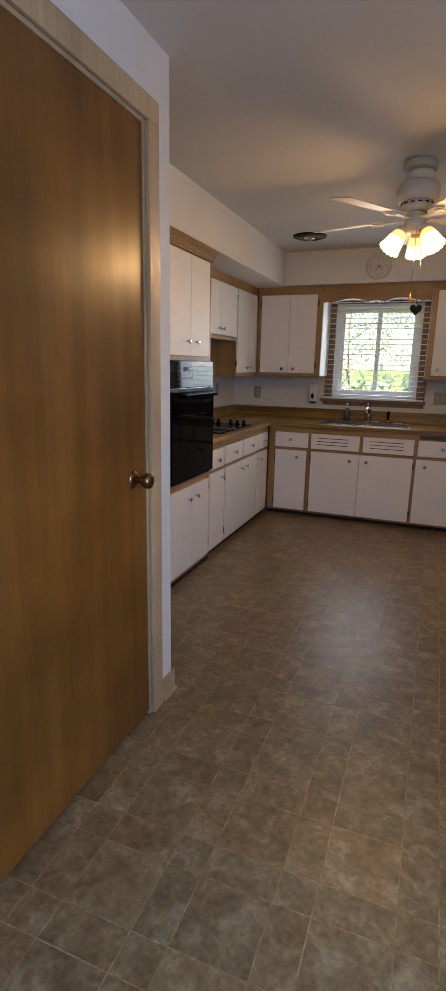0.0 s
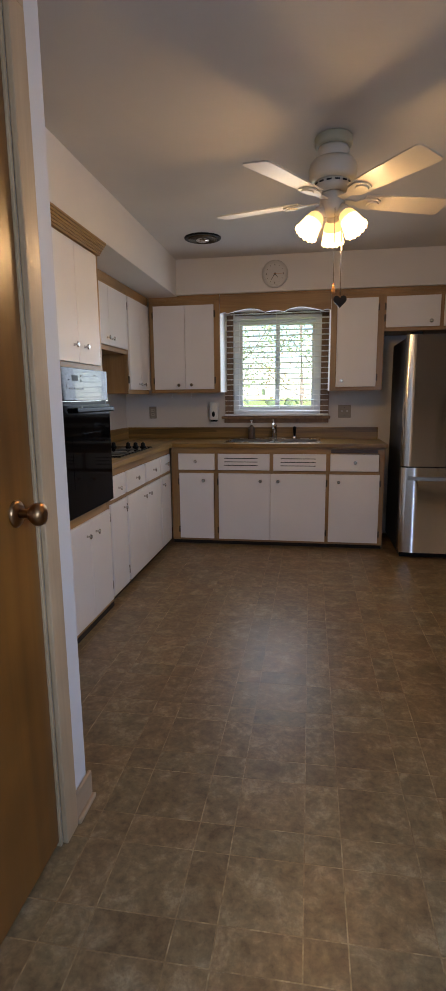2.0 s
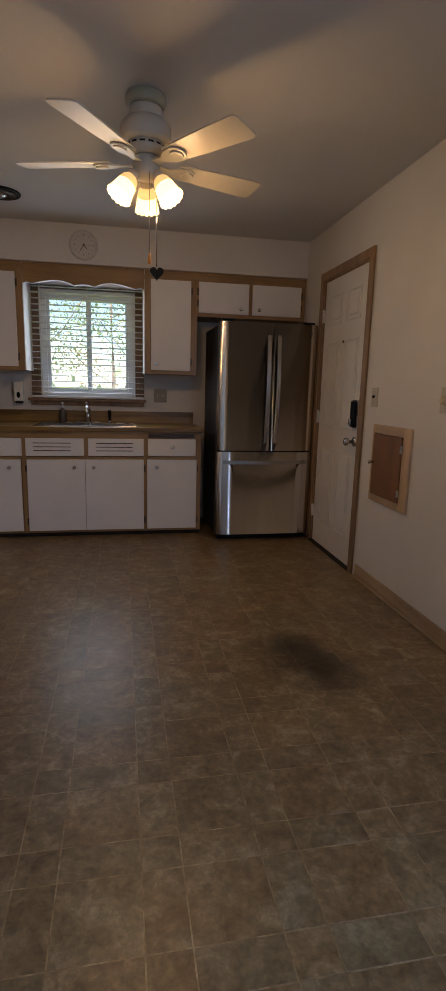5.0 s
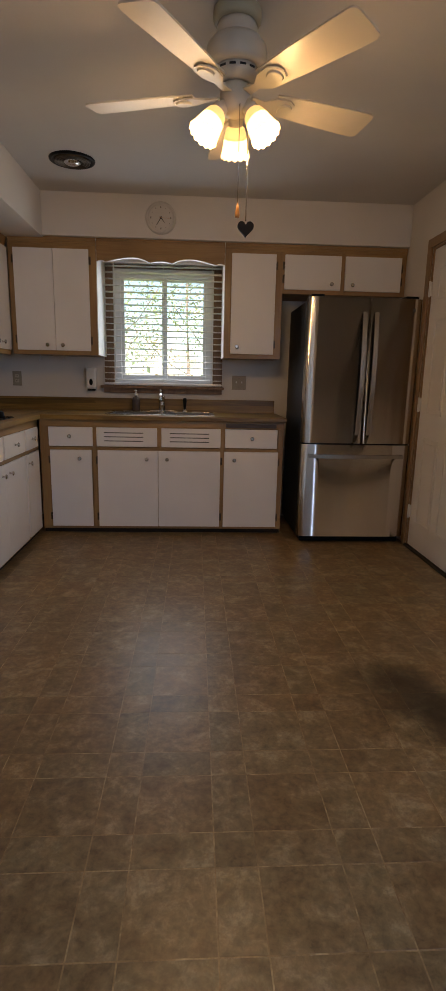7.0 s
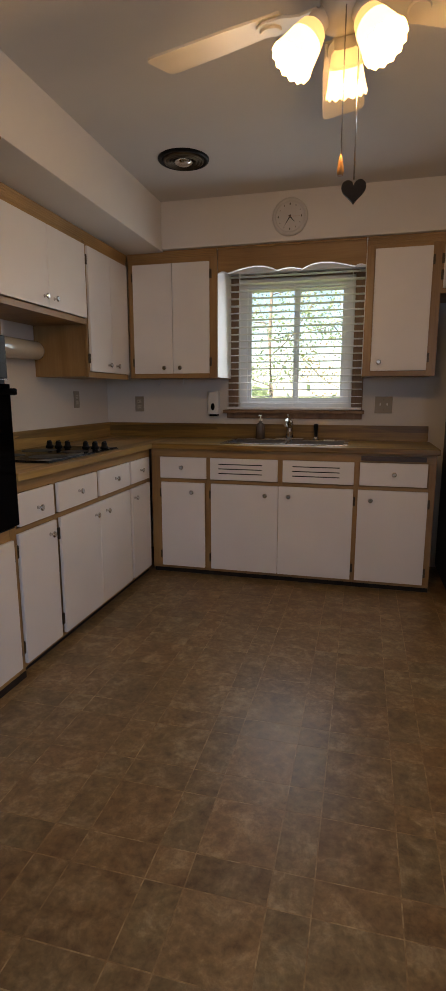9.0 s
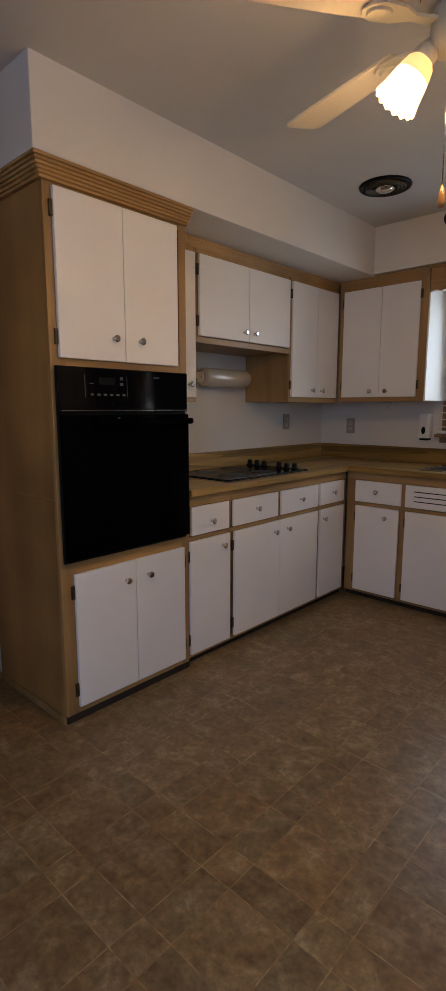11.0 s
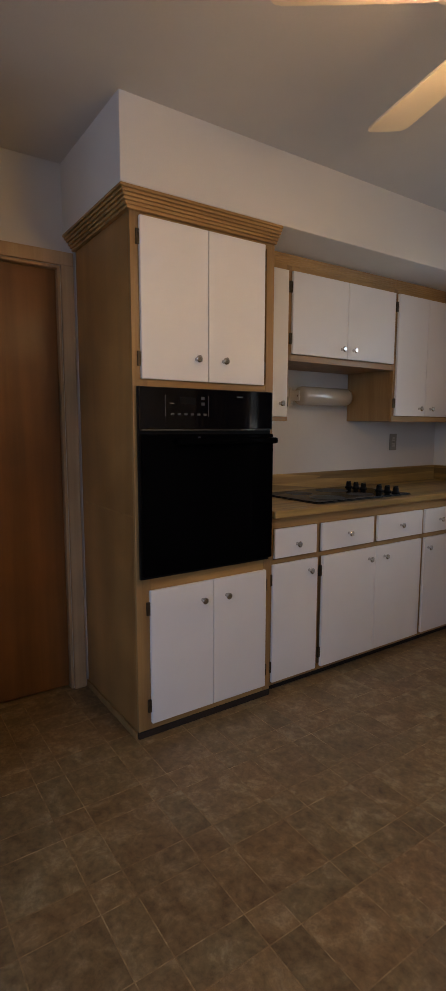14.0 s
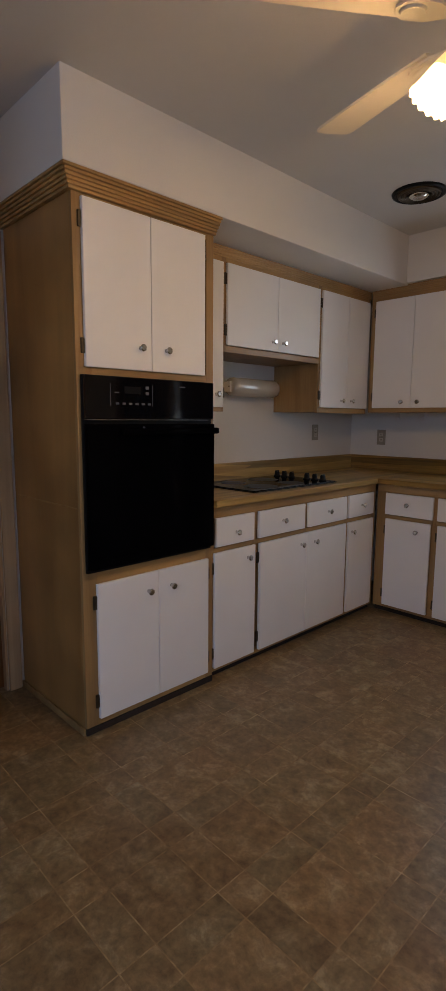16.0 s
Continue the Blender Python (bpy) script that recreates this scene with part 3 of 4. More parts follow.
def base_unit(side, u0, u1, fronts, slots=(), label="", face=0.575, stiles=(), rail_z=((0.030, 0.050), (0.637, 0.657), (0.806, WB)), breadboard=None, start=0.0):
    mats = BACKW if side == "back" else LEFTW
    root = thing("base_cabinet", SIDES[side](u0, 0, 0), label, "cabinet", "kitchen base cabinets")
    part("carcass", slab(side, u0 + 0.001, u1 - 0.001, start + 0.003, face - 0.019, 0.036, WB - 0.001), MAPLE, root)
    # near-black board carries the toe-space shade in its colour
    part("kick_board", slab(side, u0, u1, face - 0.060, face - 0.024, 0.0, 0.0355, 0.003), KICK, root, "scuffed kick board, coloured near black for the shade there")
    rs = [(a, b, 0.050, 0.806) for a, b in stiles] + [(u0, u1, a, b) for a, b in ((0.036, 0.058), (0.806, WB))]
    edges = sorted([u0, *[e for s in stiles for e in s], u1])
    gaps = [(a, b) for a, b in zip(edges, edges[1:]) if b - a > 0.002 and not any(abs(a - s[0]) < 1e-6 and abs(b - s[1]) < 1e-6 for s in stiles)]
    rs += [(a, b, rail_z[1][0], rail_z[1][1]) for a, b in gaps]
    rails(root, side, rs, face, mats)
    for f in fronts:
        front(root, side, *f[:5], face, *f[5:])
    # dark strips laid on the panel give the shade inside the vent slots
    for a, b in slots:
        for k in range(3):
            part("vent_slot", slab(side, a, b, face + 0.0165, face + 0.0185, 0.703 + 0.030 * k, 0.709 + 0.030 * k), DARK, root)
    if breadboard:
        part("cutting_board", slab(side, *breadboard, face - 0.01, face + 0.014, 0.816, 0.843, 0.002), BOARD, root, "brown pull-out cutting board")


# sink wall, lower
DZ0, DZ1, RZ0, RZ1 = 0.057, 0.636, 0.664, 0.804
base_unit("back", 0.590, 0.990, [("door", 0.662, 0.964, DZ0, DZ1, (0.880, 0.575), 0.657), ("drawer", 0.657, 0.975, RZ0, RZ1, (0.811, 0.738))], label="white slab-front base cabinet with maple frame beside the sink", stiles=((0.590, 0.664), (0.970, 0.990)))
base_unit("back", 0.990, 1.930, [("door", 1.008, 1.451, DZ0, DZ1, (1.370, 0.575), 1.003), ("door", 1.454, 1.916, DZ0, DZ1, (1.520, 0.575), 1.921), ("false_drawer", 1.003, 1.446, RZ0, RZ1), ("false_drawer", 1.478, 1.916, RZ0, RZ1)], ((1.060, 1.345), (1.540, 1.830)), "white double-door sink cabinet with slotted vent panels", stiles=((0.990, 1.006), (1.447, 1.477), (1.916, 1.930)))
base_unit("back", 1.930, 2.388, [("door", 1.944, 2.350, DZ0, DZ1, (2.020, 0.575), 2.355), ("drawer", 1.950, 2.340, RZ0, RZ1, (2.150, 0.738))], label="white end base cabinet with cutting board slot", stiles=((1.930, 1.946), (2.348, 2.388)), breadboard=(1.955, 2.330))
# oven wall, lower
base_unit("left", 1.755, 2.060, [("door", 1.765, 2.050, DZ0, DZ1, (1.822, 0.580), 2.054), ("drawer", 1.775, 2.040, RZ0, RZ1, (1.905, 0.722))], label="narrow white base cabinet beside the wall oven", stiles=((1.755, 1.772), (2.042, 2.060)))
base_unit("left", 0.925, 1.755, [("door", 1.336, 1.728, DZ0, DZ1, (1.385, 0.575), 1.736), ("door", 0.937, 1.333, DZ0, DZ1, (1.260, 0.575)), ("drawer", 1.355, 1.738, RZ0, RZ1, (1.548, 0.735)), ("drawer", 0.936, 1.321, RZ0, RZ1, (1.130, 0.735))], label="white double-door base cabinet under the cooktop", stiles=((0.925, 0.934), (1.322, 1.354), (1.744, 1.755)))
base_unit("left", 0.577, 0.925, [("door", 0.620, 0.905, DZ0, DZ1, (0.870, 0.575)), ("drawer", 0.622, 0.910, RZ0, RZ1, (0.765, 0.735))], label="narrow white corner base cabinet of the oven wall", stiles=((0.577, 0.624), (0.905, 0.925)))


def wall_unit(side, u0, u1, z0, z1, fronts, label, face, white_end=None, stiles=(), open_below=False):
    mats = BACKW if side == "back" else LEFTW
    root = thing("wall_cabinet", SIDES[side](u0, 0, z0), label, "cabinet", "kitchen wall cabinets")
    part("carcass", slab(side, u0 + 0.001, u1 - 0.001, 0.003, face - 0.019, z0 + 0.004, z1, 0.002), MAPLE, root)
    if white_end is not None:
        part("end_panel", slab(side, white_end, white_end + 0.004, 0.004, face - 0.012, z0 + 0.004, z1 - 0.06), LAMINATE, root, "white painted end panel")
    rails(root, side, [(a, b, z0, z1) for a, b in stiles], face, mats)
    edges = sorted([u0, *[e for s in stiles for e in s], u1])
    for a, b in zip(edges, edges[1:]):
        if b - a > 0.004 and not any(abs(a - s[0]) < 1e-6 for s in stiles):
            rails(root, side, [(a, b, z0, z0 + 0.030), (a, b, z1 - 0.070, z1)], face, mats)
    for f in fronts:
        front(root, side, "door", *f[:4], face, *f[4:])
    return root


UF, LF, UT = 0.395, 0.361, 2.122
wall_unit("back", 0.380, 1.000, 1.320, UT, [(0.418, 0.695, 1.350, 2.054, (0.640, 1.388), 0.413), (0.698, 0.950, 1.350, 2.054, (0.752, 1.388), 0.955)], "white double-door corner wall cabinet with maple frame", UF, 1.0005, ((0.380, 0.420), (0.940, 1.000)))
wall_unit("back", 1.935, 2.362, 1.322, UT, [(1.983, 2.308, 1.354, 2.062, (2.030, 1.405), 2.313)], "white single-door wall cabinet beside the refrigerator", UF, 1.9305, ((1.935, 1.980), (2.306, 2.362)))
wall_unit("back", 2.362, 3.280, 1.795, UT, [(2.372, 2.790, 1.824, 2.064, (2.720, 1.865), 2.367), (2.820, 3.240, 1.824, 2.064, (2.875, 1.865), 3.245)], "low white two-door wall cabinet over the refrigerator", UF, None, ((2.362, 2.374), (2.790, 2.820), (3.240, 3.280)))
wall_unit("left", 1.780, 2.060, 1.308, UT, [(1.797, 2.055, 1.330, 2.046, (1.845, 1.395), 1.792)], "narrow white wall cabinet beside the oven tower", LF, None, ((1.780, 1.796),))
wall_unit("left", 0.962, 1.780, 1.612, UT, [(1.372, 1.766, 1.646, 2.048, (1.415, 1.695), 1.771), (0.980, 1.369, 1.646, 2.048, (1.325, 1.695))], "white double-door wall cabinet over the cooktop", LF, None, ((0.962, 0.978), (1.766, 1.780)))
wall_unit("left", 0.396, 0.962, 1.312, UT, [(0.668, 0.946, 1.346, 2.050, (0.725, 1.392), 0.951), (0.410, 0.665, 1.346, 2.050, (0.610, 1.392))], "white double-door wall cabinet in the kitchen corner", LF, None, ((0.396, 0.412), (0.944, 0.962)))
# flat top moulding, ridged
def ridged(side, u0, u1, face, z0, z1, out, mat, label):
    root = tagged(thing("top_moulding", SIDES[side](u0, face, z0), label, "trim"), kind="structure")
    n = 5
    for k in range(n):
        a, b = z0 + (z1 - z0) * k / n, z0 + (z1 - z0) * (k + 1) / n
        part("ridge", slab(side, u0, u1, face + 0.001, face + out * (0.35 + 0.65 * (k + 1) / n), a, b, 0.003), mat, root)


ridged("left", 0.396, 2.058, LF, 2.072, 2.122, 0.014, MAPLE_Y, "ridged maple moulding along the wall cabinets")
ridged("back", 0.380, 1.000, UF, 2.082, 2.133, 0.010, MAPLE_X, "maple moulding over the corner cabinet")
ridged("back", 1.935, 3.280, UF, 2.082, 2.133, 0.010, MAPLE_X, "maple moulding over the refrigerator side cabinets")


def valance():
    root = thing("window_valance", (1.0, -UF, 1.98), "scalloped maple valance board over the sink window", "valance")
    top, x0, x1 = 2.133, 1.004, 1.931
    pts = [(x0, top), (x1, top)]
    n = 72
    L = x1 - x0
    for i in range(n + 1):
        s = 1 - i / n
        u = abs(s - 0.5) * 2
        if u < 0.18:
            z = 1.980 + 0.014 * math.cos(math.pi * u / 0.36)
        elif u < 0.86:
            z = 1.980 + 0.034 * math.sin(math.pi * ((u - 0.18) / 0.68) ** 0.75)
        else:
            z = 1.980 + 0.010 * math.sin(math.pi * (u - 0.86) / 0.14)
        pts.append((x0 + L * s, z))
    part("board", prism(bmesh.new(), pts, (1, 0, 0), (0, 0, 1), (0, 0.019, 0), (0, -UF + 0.004, 0)), MAPLE_X, root)
    # white strip puts the window light on the maple's lower edge
    edge = [(x, -UF + 0.013, z - 0.001) for x, z in pts[2:]]
    bm = bmesh.new()
    for (xa, ya, za), (xb, yb, zb) in zip(edge, edge[1:]):
        vs = [bm.verts.new(v) for v in ((xa, ya - 0.011, za), (xb, yb - 0.011, zb), (xb, yb + 0.011, zb), (xa, ya + 0.011, za), (xa, ya - 0.011, za - 0.004), (xb, yb - 0.011, zb - 0.004), (xb, yb + 0.011, zb - 0.004), (xa, ya + 0.011, za - 0.004))]
        for f in ((0, 1, 2, 3), (7, 6, 5, 4), (0, 4, 5, 1), (2, 6, 7, 3), (0, 3, 7, 4), (1, 5, 6, 2)):
            bm.faces.new([vs[k] for k in f])
    part("edge_highlight", bm, WHITEP, root, "white strip for the window light along the scalloped edge")
    part("cap", box(bmesh.new(), (x0, -UF - 0.010, top - 0.012), (x1, -UF + 0.003, top), 0.003), MAPLE_X, root)


valance()


def oven_tower():
    root = thing("oven_cabinet", (0, -2.745, 0), "tall maple oven cabinet with white doors above and below", "cabinet")
    f = 0.585
    y0, y1 = 2.062, 2.745
    part("side_panel", slab("left", y1 - 0.020, y1, 0.003, f - 0.018, 0.0, SOFZ - 0.002, 0.002), TOWER, root, "orange maple side panel with scuffs")
    part("side_panel", slab("left", y0, y0 + 0.020, 0.003, f - 0.018, 0.0, SOFZ - 0.002, 0.002), MAPLE, root)
    part("shelf", slab("left", y0 + 0.021, y1 - 0.021, 0.003, f - 0.019, 0.630, 0.648), MAPLE, root)
    part("shelf", slab("left", y0 + 0.021, y1 - 0.021, 0.003, f - 0.019, 1.440, 1.458), MAPLE, root)
    part("back_panel", slab("left", y0 + 0.021, y1 - 0.021, 0.003, 0.010, 0.03, 2.10), MAPLE, root)
    rails(root, "left", [(y0, y0 + 0.042, 0.030, SOFZ - 0.002), (y1 - 0.062, y1, 0.030, SOFZ - 0.002)], f, LEFTW)
    rails(root, "left", [(y0 + 0.042, y1 - 0.062, 0.030, 0.062), (y0 + 0.042, y1 - 0.062, 0.622, 0.672), (y0 + 0.042, y1 - 0.062, 1.430, 1.464), (y0 + 0.042, y1 - 0.062, 2.036, SOFZ - 0.002)], f, LEFTW)
    # same near-black board for the shade along the tower's foot
    part("kick_board", slab("left", y0, y1, f - 0.014, f + 0.003, 0, 0.0295, 0.003), KICK, root, "scuffed kick board, coloured near black for the shade there")
    part("seam", slab("left", y1, y1 + 0.0015, 0.02, f - 0.02, 0.922, 0.928), MAPLE_Y, root)
    part("base_strip", slab("left", y1 + 0.001, y1 + 0.010, 0.003, f - 0.005, 0, 0.030, 0.004), MAPLE, root)
    front(root, "left", "door", 2.415, 2.712, 1.458, 2.046, f, (2.470, 1.545), 2.716)
    front(root, "left", "door", 2.125, 2.412, 1.458, 2.046, f, (2.340, 1.545), 2.121)
    front(root, "left", "door", 2.392, 2.690, 0.060, 0.624, f, (2.445, 0.545), 2.695)
    front(root, "left", "door", 2.100, 2.389, 0.060, 0.624, f, (2.322, 0.545), 2.096)
    n = 6
    for k in range(n):
        a, b = 2.058 + 0.064 * k / n, 2.058 + 0.064 * (k + 1) / n
        o = 0.010 + 0.048 * (k + 1) / n
        bm = slab("left", y0 + 0.0005, y1 + o, f + 0.001, f + o, a, b, 0.002)
        slab("left", y1 + 0.001, y1 + o, 0.003, f, a, b, 0.002, bm)
        part("crown_ridge", bm, MAPLE_Y, root)


oven_tower()


def wall_oven():
    root = thing("wall_oven", (0.6, -2.41, 0.672), "black glass built-in wall oven with digital control panel", "oven")
    y0, y1, f = 2.088, 2.732, 0.585
    part("oven_box", slab("left", y0 + 0.03, y1 - 0.03, 0.06, f - 0.020, 0.69, 1.42), BLACKM, root)
    part("trim_frame", slab("left", y0, y1, f + 0.001, f + 0.018, 0.674, 1.430, 0.004), BLACKM, root)
    panel = part("control_panel", slab("left", y0 + 0.002, y1 - 0.002, f + 0.018, f + 0.034, 1.268, 1.428, 0.003), BLACK, root)
    door = part("oven_door", slab("left", y0 + 0.002, y1 - 0.002, f + 0.018, f + 0.042, 0.690, 1.248, 0.004), OVENDOOR, root)
    part("oven_window", slab("left", y0 + 0.12, y1 - 0.12, f + 0.0415, f + 0.0432, 0.83, 1.10, 0.0005), OVENDOOR, door)
    part("trim_strip", slab("left", y0 + 0.004, y1 - 0.004, f + 0.019, f + 0.0365, 1.263, 1.266), CHROME, root, "thin chrome strip under the panel")
    h = slab("left", y0 - 0.004, y1 - 0.140, f + 0.042, f + 0.070, 1.205, 1.232, 0.008)
    part("handle", h, OVENDOOR, door)
    s = f + 0.0338
    part("display", slab("left", 2.485, 2.560, s, s + 0.0006, 1.365, 1.392), BLACKM, panel)
    bm = bmesh.new()
    for a, b, z0, z1 in ((2.622, 2.625, 1.318, 1.400), (2.425, 2.427, 1.318, 1.400), (2.585, 2.605, 1.366, 1.370), (2.445, 2.460, 1.384, 1.396), (2.445, 2.460, 1.362, 1.374)):
        slab("left", a, b, s, s + 0.0006, z0, z1, bm=bm)
    for k in range(6):
        slab("left", 2.435 + 0.030 * k, 2.450 + 0.030 * k, s, s + 0.0006, 1.322, 1.330, bm=bm)
    part("panel_print", bm, SILVER, panel, "pale button marks")
    part("badge", slab("left", 2.255, 2.285, s, s + 0.0006, 1.398, 1.404), SILVER, panel)
    part("brand_mark", slab("left", 2.130, 2.190, f + 0.0366, f + 0.0372, 1.2625, 1.2665), SILVER, root)
    for u in (2.47,):
        part("vent_mark", slab("left", u, u + 0.012, f + 0.0421, f + 0.0427, 1.222, 1.238), SILVER, door)


wall_oven()


# ---- worktop, sink, cooktop ----
SX0, SX1, SYF, SYB = 1.050, 1.870, -0.520, -0.085
def worktop():
    root = thing("worktop", (0.6, -0.3, WB), "butcher-block patterned laminate worktop with low backsplash", "worktop")
    def strip(name, lo, hi, mat):
        part(name, box(bmesh.new(), lo, hi, 0.004), mat, root)
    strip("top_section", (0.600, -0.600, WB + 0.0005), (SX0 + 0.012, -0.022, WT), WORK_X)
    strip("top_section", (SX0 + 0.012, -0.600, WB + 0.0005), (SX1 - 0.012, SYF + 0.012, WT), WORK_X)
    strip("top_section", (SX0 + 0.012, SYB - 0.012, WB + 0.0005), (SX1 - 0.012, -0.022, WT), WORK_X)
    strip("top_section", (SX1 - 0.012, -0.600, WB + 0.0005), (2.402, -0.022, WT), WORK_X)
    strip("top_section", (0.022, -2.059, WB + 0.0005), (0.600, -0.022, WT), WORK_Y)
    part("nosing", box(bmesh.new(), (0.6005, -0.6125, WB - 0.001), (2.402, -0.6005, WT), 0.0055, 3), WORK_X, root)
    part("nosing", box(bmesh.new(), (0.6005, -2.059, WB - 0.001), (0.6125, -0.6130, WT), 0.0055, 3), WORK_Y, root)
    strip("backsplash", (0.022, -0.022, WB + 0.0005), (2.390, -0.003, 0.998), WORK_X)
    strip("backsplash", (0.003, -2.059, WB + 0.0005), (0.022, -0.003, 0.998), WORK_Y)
    strip("end_splash", (0.024, -2.058, WT), (0.560, -2.040, 0.998), WORK_X)


worktop()


def sink():
    root = thing("kitchen_sink", (1.46, -0.3, WT), "stainless steel double-bowl kitchen sink set in the worktop", "sink")
    mid = (SX0 + SX1) / 2
    rim = bmesh.new()
    z0, z1 = WT + 0.0005, WT + 0.006
    yb = SYB - 0.050
    for lo, hi in (((SX0, SYF, z0), (SX1, SYF + 0.030, z1)), ((SX0, yb, z0), (SX1, SYB, z1)), ((SX0, SYF + 0.030, z0), (SX0 + 0.030, yb, z1)), ((SX1 - 0.030, SYF + 0.030, z0), (SX1, yb, z1)), ((mid - 0.018, SYF + 0.030, z0), (mid + 0.018, yb, z1))):
        box(rim, lo, hi, 0.002)
    part("rim", rim, STEEL, root)
    for a, b in ((SX0 + 0.030, mid - 0.018), (mid + 0.018, SX1 - 0.030)):
        bm = bmesh.new()
        for lo, hi in (((a, SYF + 0.030, 0.735), (b, yb, 0.739)), ((a - 0.003, SYF + 0.027, 0.735), (a, yb + 0.003, z0)), ((b, SYF + 0.027, 0.735), (b + 0.003, yb + 0.003, z0)), ((a, SYF + 0.027, 0.735), (b, SYF + 0.030, z0)), ((a, yb, 0.735), (b, yb + 0.003, z0))):
            box(bm, lo, hi)
        bowl = part("bowl", bm, BOWL, root)
        part("drain", lathe(bmesh.new(), [(0.040, 0), (0.040, 0.003), (0.018, 0.002)], pose((a + b) / 2, (SYF + yb) / 2, 0.739), 20), CHROME, bowl)


sink()


def faucet():
    x, y, z = 1.455, -0.110, WT + 0.006
    root = thing("faucet", (x, y, z), "chrome single-lever kitchen faucet behind the sink", "faucet")
    part("base_plate", box(bmesh.new(), (x - 0.10, y - 0.022, z), (x + 0.10, y + 0.022, z + 0.010), 0.005), CHROME, root)
    part("body", lathe(bmesh.new(), [(0.026, 0.010), (0.024, 0.06), (0.022, 0.095), (0.025, 0.105), (0.022, 0.125), (0.010, 0.134)], pose(x, y, z), 20), CHROME, root)
    part("spout", tube(bmesh.new(), [(x, y, z + 0.075), (x, y - 0.06, z + 0.125), (x, y - 0.12, z + 0.145), (x, y - 0.17, z + 0.135), (x, y - 0.195, z + 0.105)], 0.012, 12), CHROME, root)
    part("lever", tube(bmesh.new(), [(x, y, z + 0.128), (x - 0.004, y - 0.012, z + 0.155), (x - 0.010, y - 0.045, z + 0.172)], 0.008, 10), CHROME, root)
    s = thing("sink_sprayer", (1.640, y, z), "dark-tipped chrome side sprayer in the sink deck", "sprayer")
    part("collar", lathe(bmesh.new(), [(0.022, 0), (0.018, 0.015), (0.013, 0.022)], pose(1.640, y, z), 16), CHROME, s)
    part("spray_head", lathe(bmesh.new(), [(0.011, 0), (0.013, 0.04), (0.017, 0.075), (0.015, 0.088), (0.006, 0.092)], pose(1.640, y, z + 0.022, 14), 16), BLACKM, s)


faucet()


def soap_bottle():
    p = (1.245, -0.115, WT + 0.006)
    root = thing("soap_bottle", p, "small dark soap bottle with white pump by the sink", "soap bottle")
    part("bottle", lathe(bmesh.new(), [(0.030, 0), (0.032, 0.006), (0.032, 0.085), (0.026, 0.105), (0.012, 0.115), (0.012, 0.125)], pose(*p), 20), CLEAR, root)
    bm = lathe(bmesh.new(), [(0.014, 0.125), (0.014, 0.138), (0.005, 0.140), (0.005, 0.160), (0.010, 0.162), (0.010, 0.170)], pose(*p), 14)
    tube(bm, [(p[0], p[1], p[2] + 0.166), (p[0] - 0.010, p[1] - 0.030, p[2] + 0.164)], 0.004, 8)
    part("pump", bm, WHITEP, root)


soap_bottle()


def cooktop():
    root = thing("cooktop", (0.33, -1.37, WT), "black glass electric cooktop with black knobs", "cooktop")
    x0, x1, y0, y1 = 0.085, 0.545, -1.730, -1.000
    part("trim_rim", box(bmesh.new(), (x0 - 0.006, y0 - 0.006, WT + 0.0005), (x1 + 0.006, y1 + 0.006, WT + 0.005), 0.002), BLACKM, root)
    part("glass_top", box(bmesh.new(), (x0, y0, WT + 0.004), (x1, y1, WT + 0.010), 0.003), OVENDOOR, root)
    for x, y, r in ((0.21, -1.55, 0.075), (0.43, -1.55, 0.095), (0.21, -1.29, 0.095), (0.43, -1.29, 0.075)):
        bm = lathe(bmesh.new(), [(r, 0), (r, 0.0006), (r - 0.004, 0.0008)], pose(x, y, WT + 0.010), 32)
        part("burner_ring", bm, BLACKM, root)
    for x in (0.135, 0.195, 0.255, 0.375, 0.435, 0.495):
        bm = lathe(bmesh.new(), [(0.024, 0), (0.023, 0.006), (0.017, 0.010), (0.016, 0.028), (0.012, 0.032)], pose(x, -1.065, WT + 0.010), 18)
        box(bm, (x - 0.004, -1.065 - 0.018, WT + 0.034), (x + 0.004, -1.065 + 0.018, WT + 0.048), 0.003)
        part("knob", bm, BLACKM, root)


cooktop()

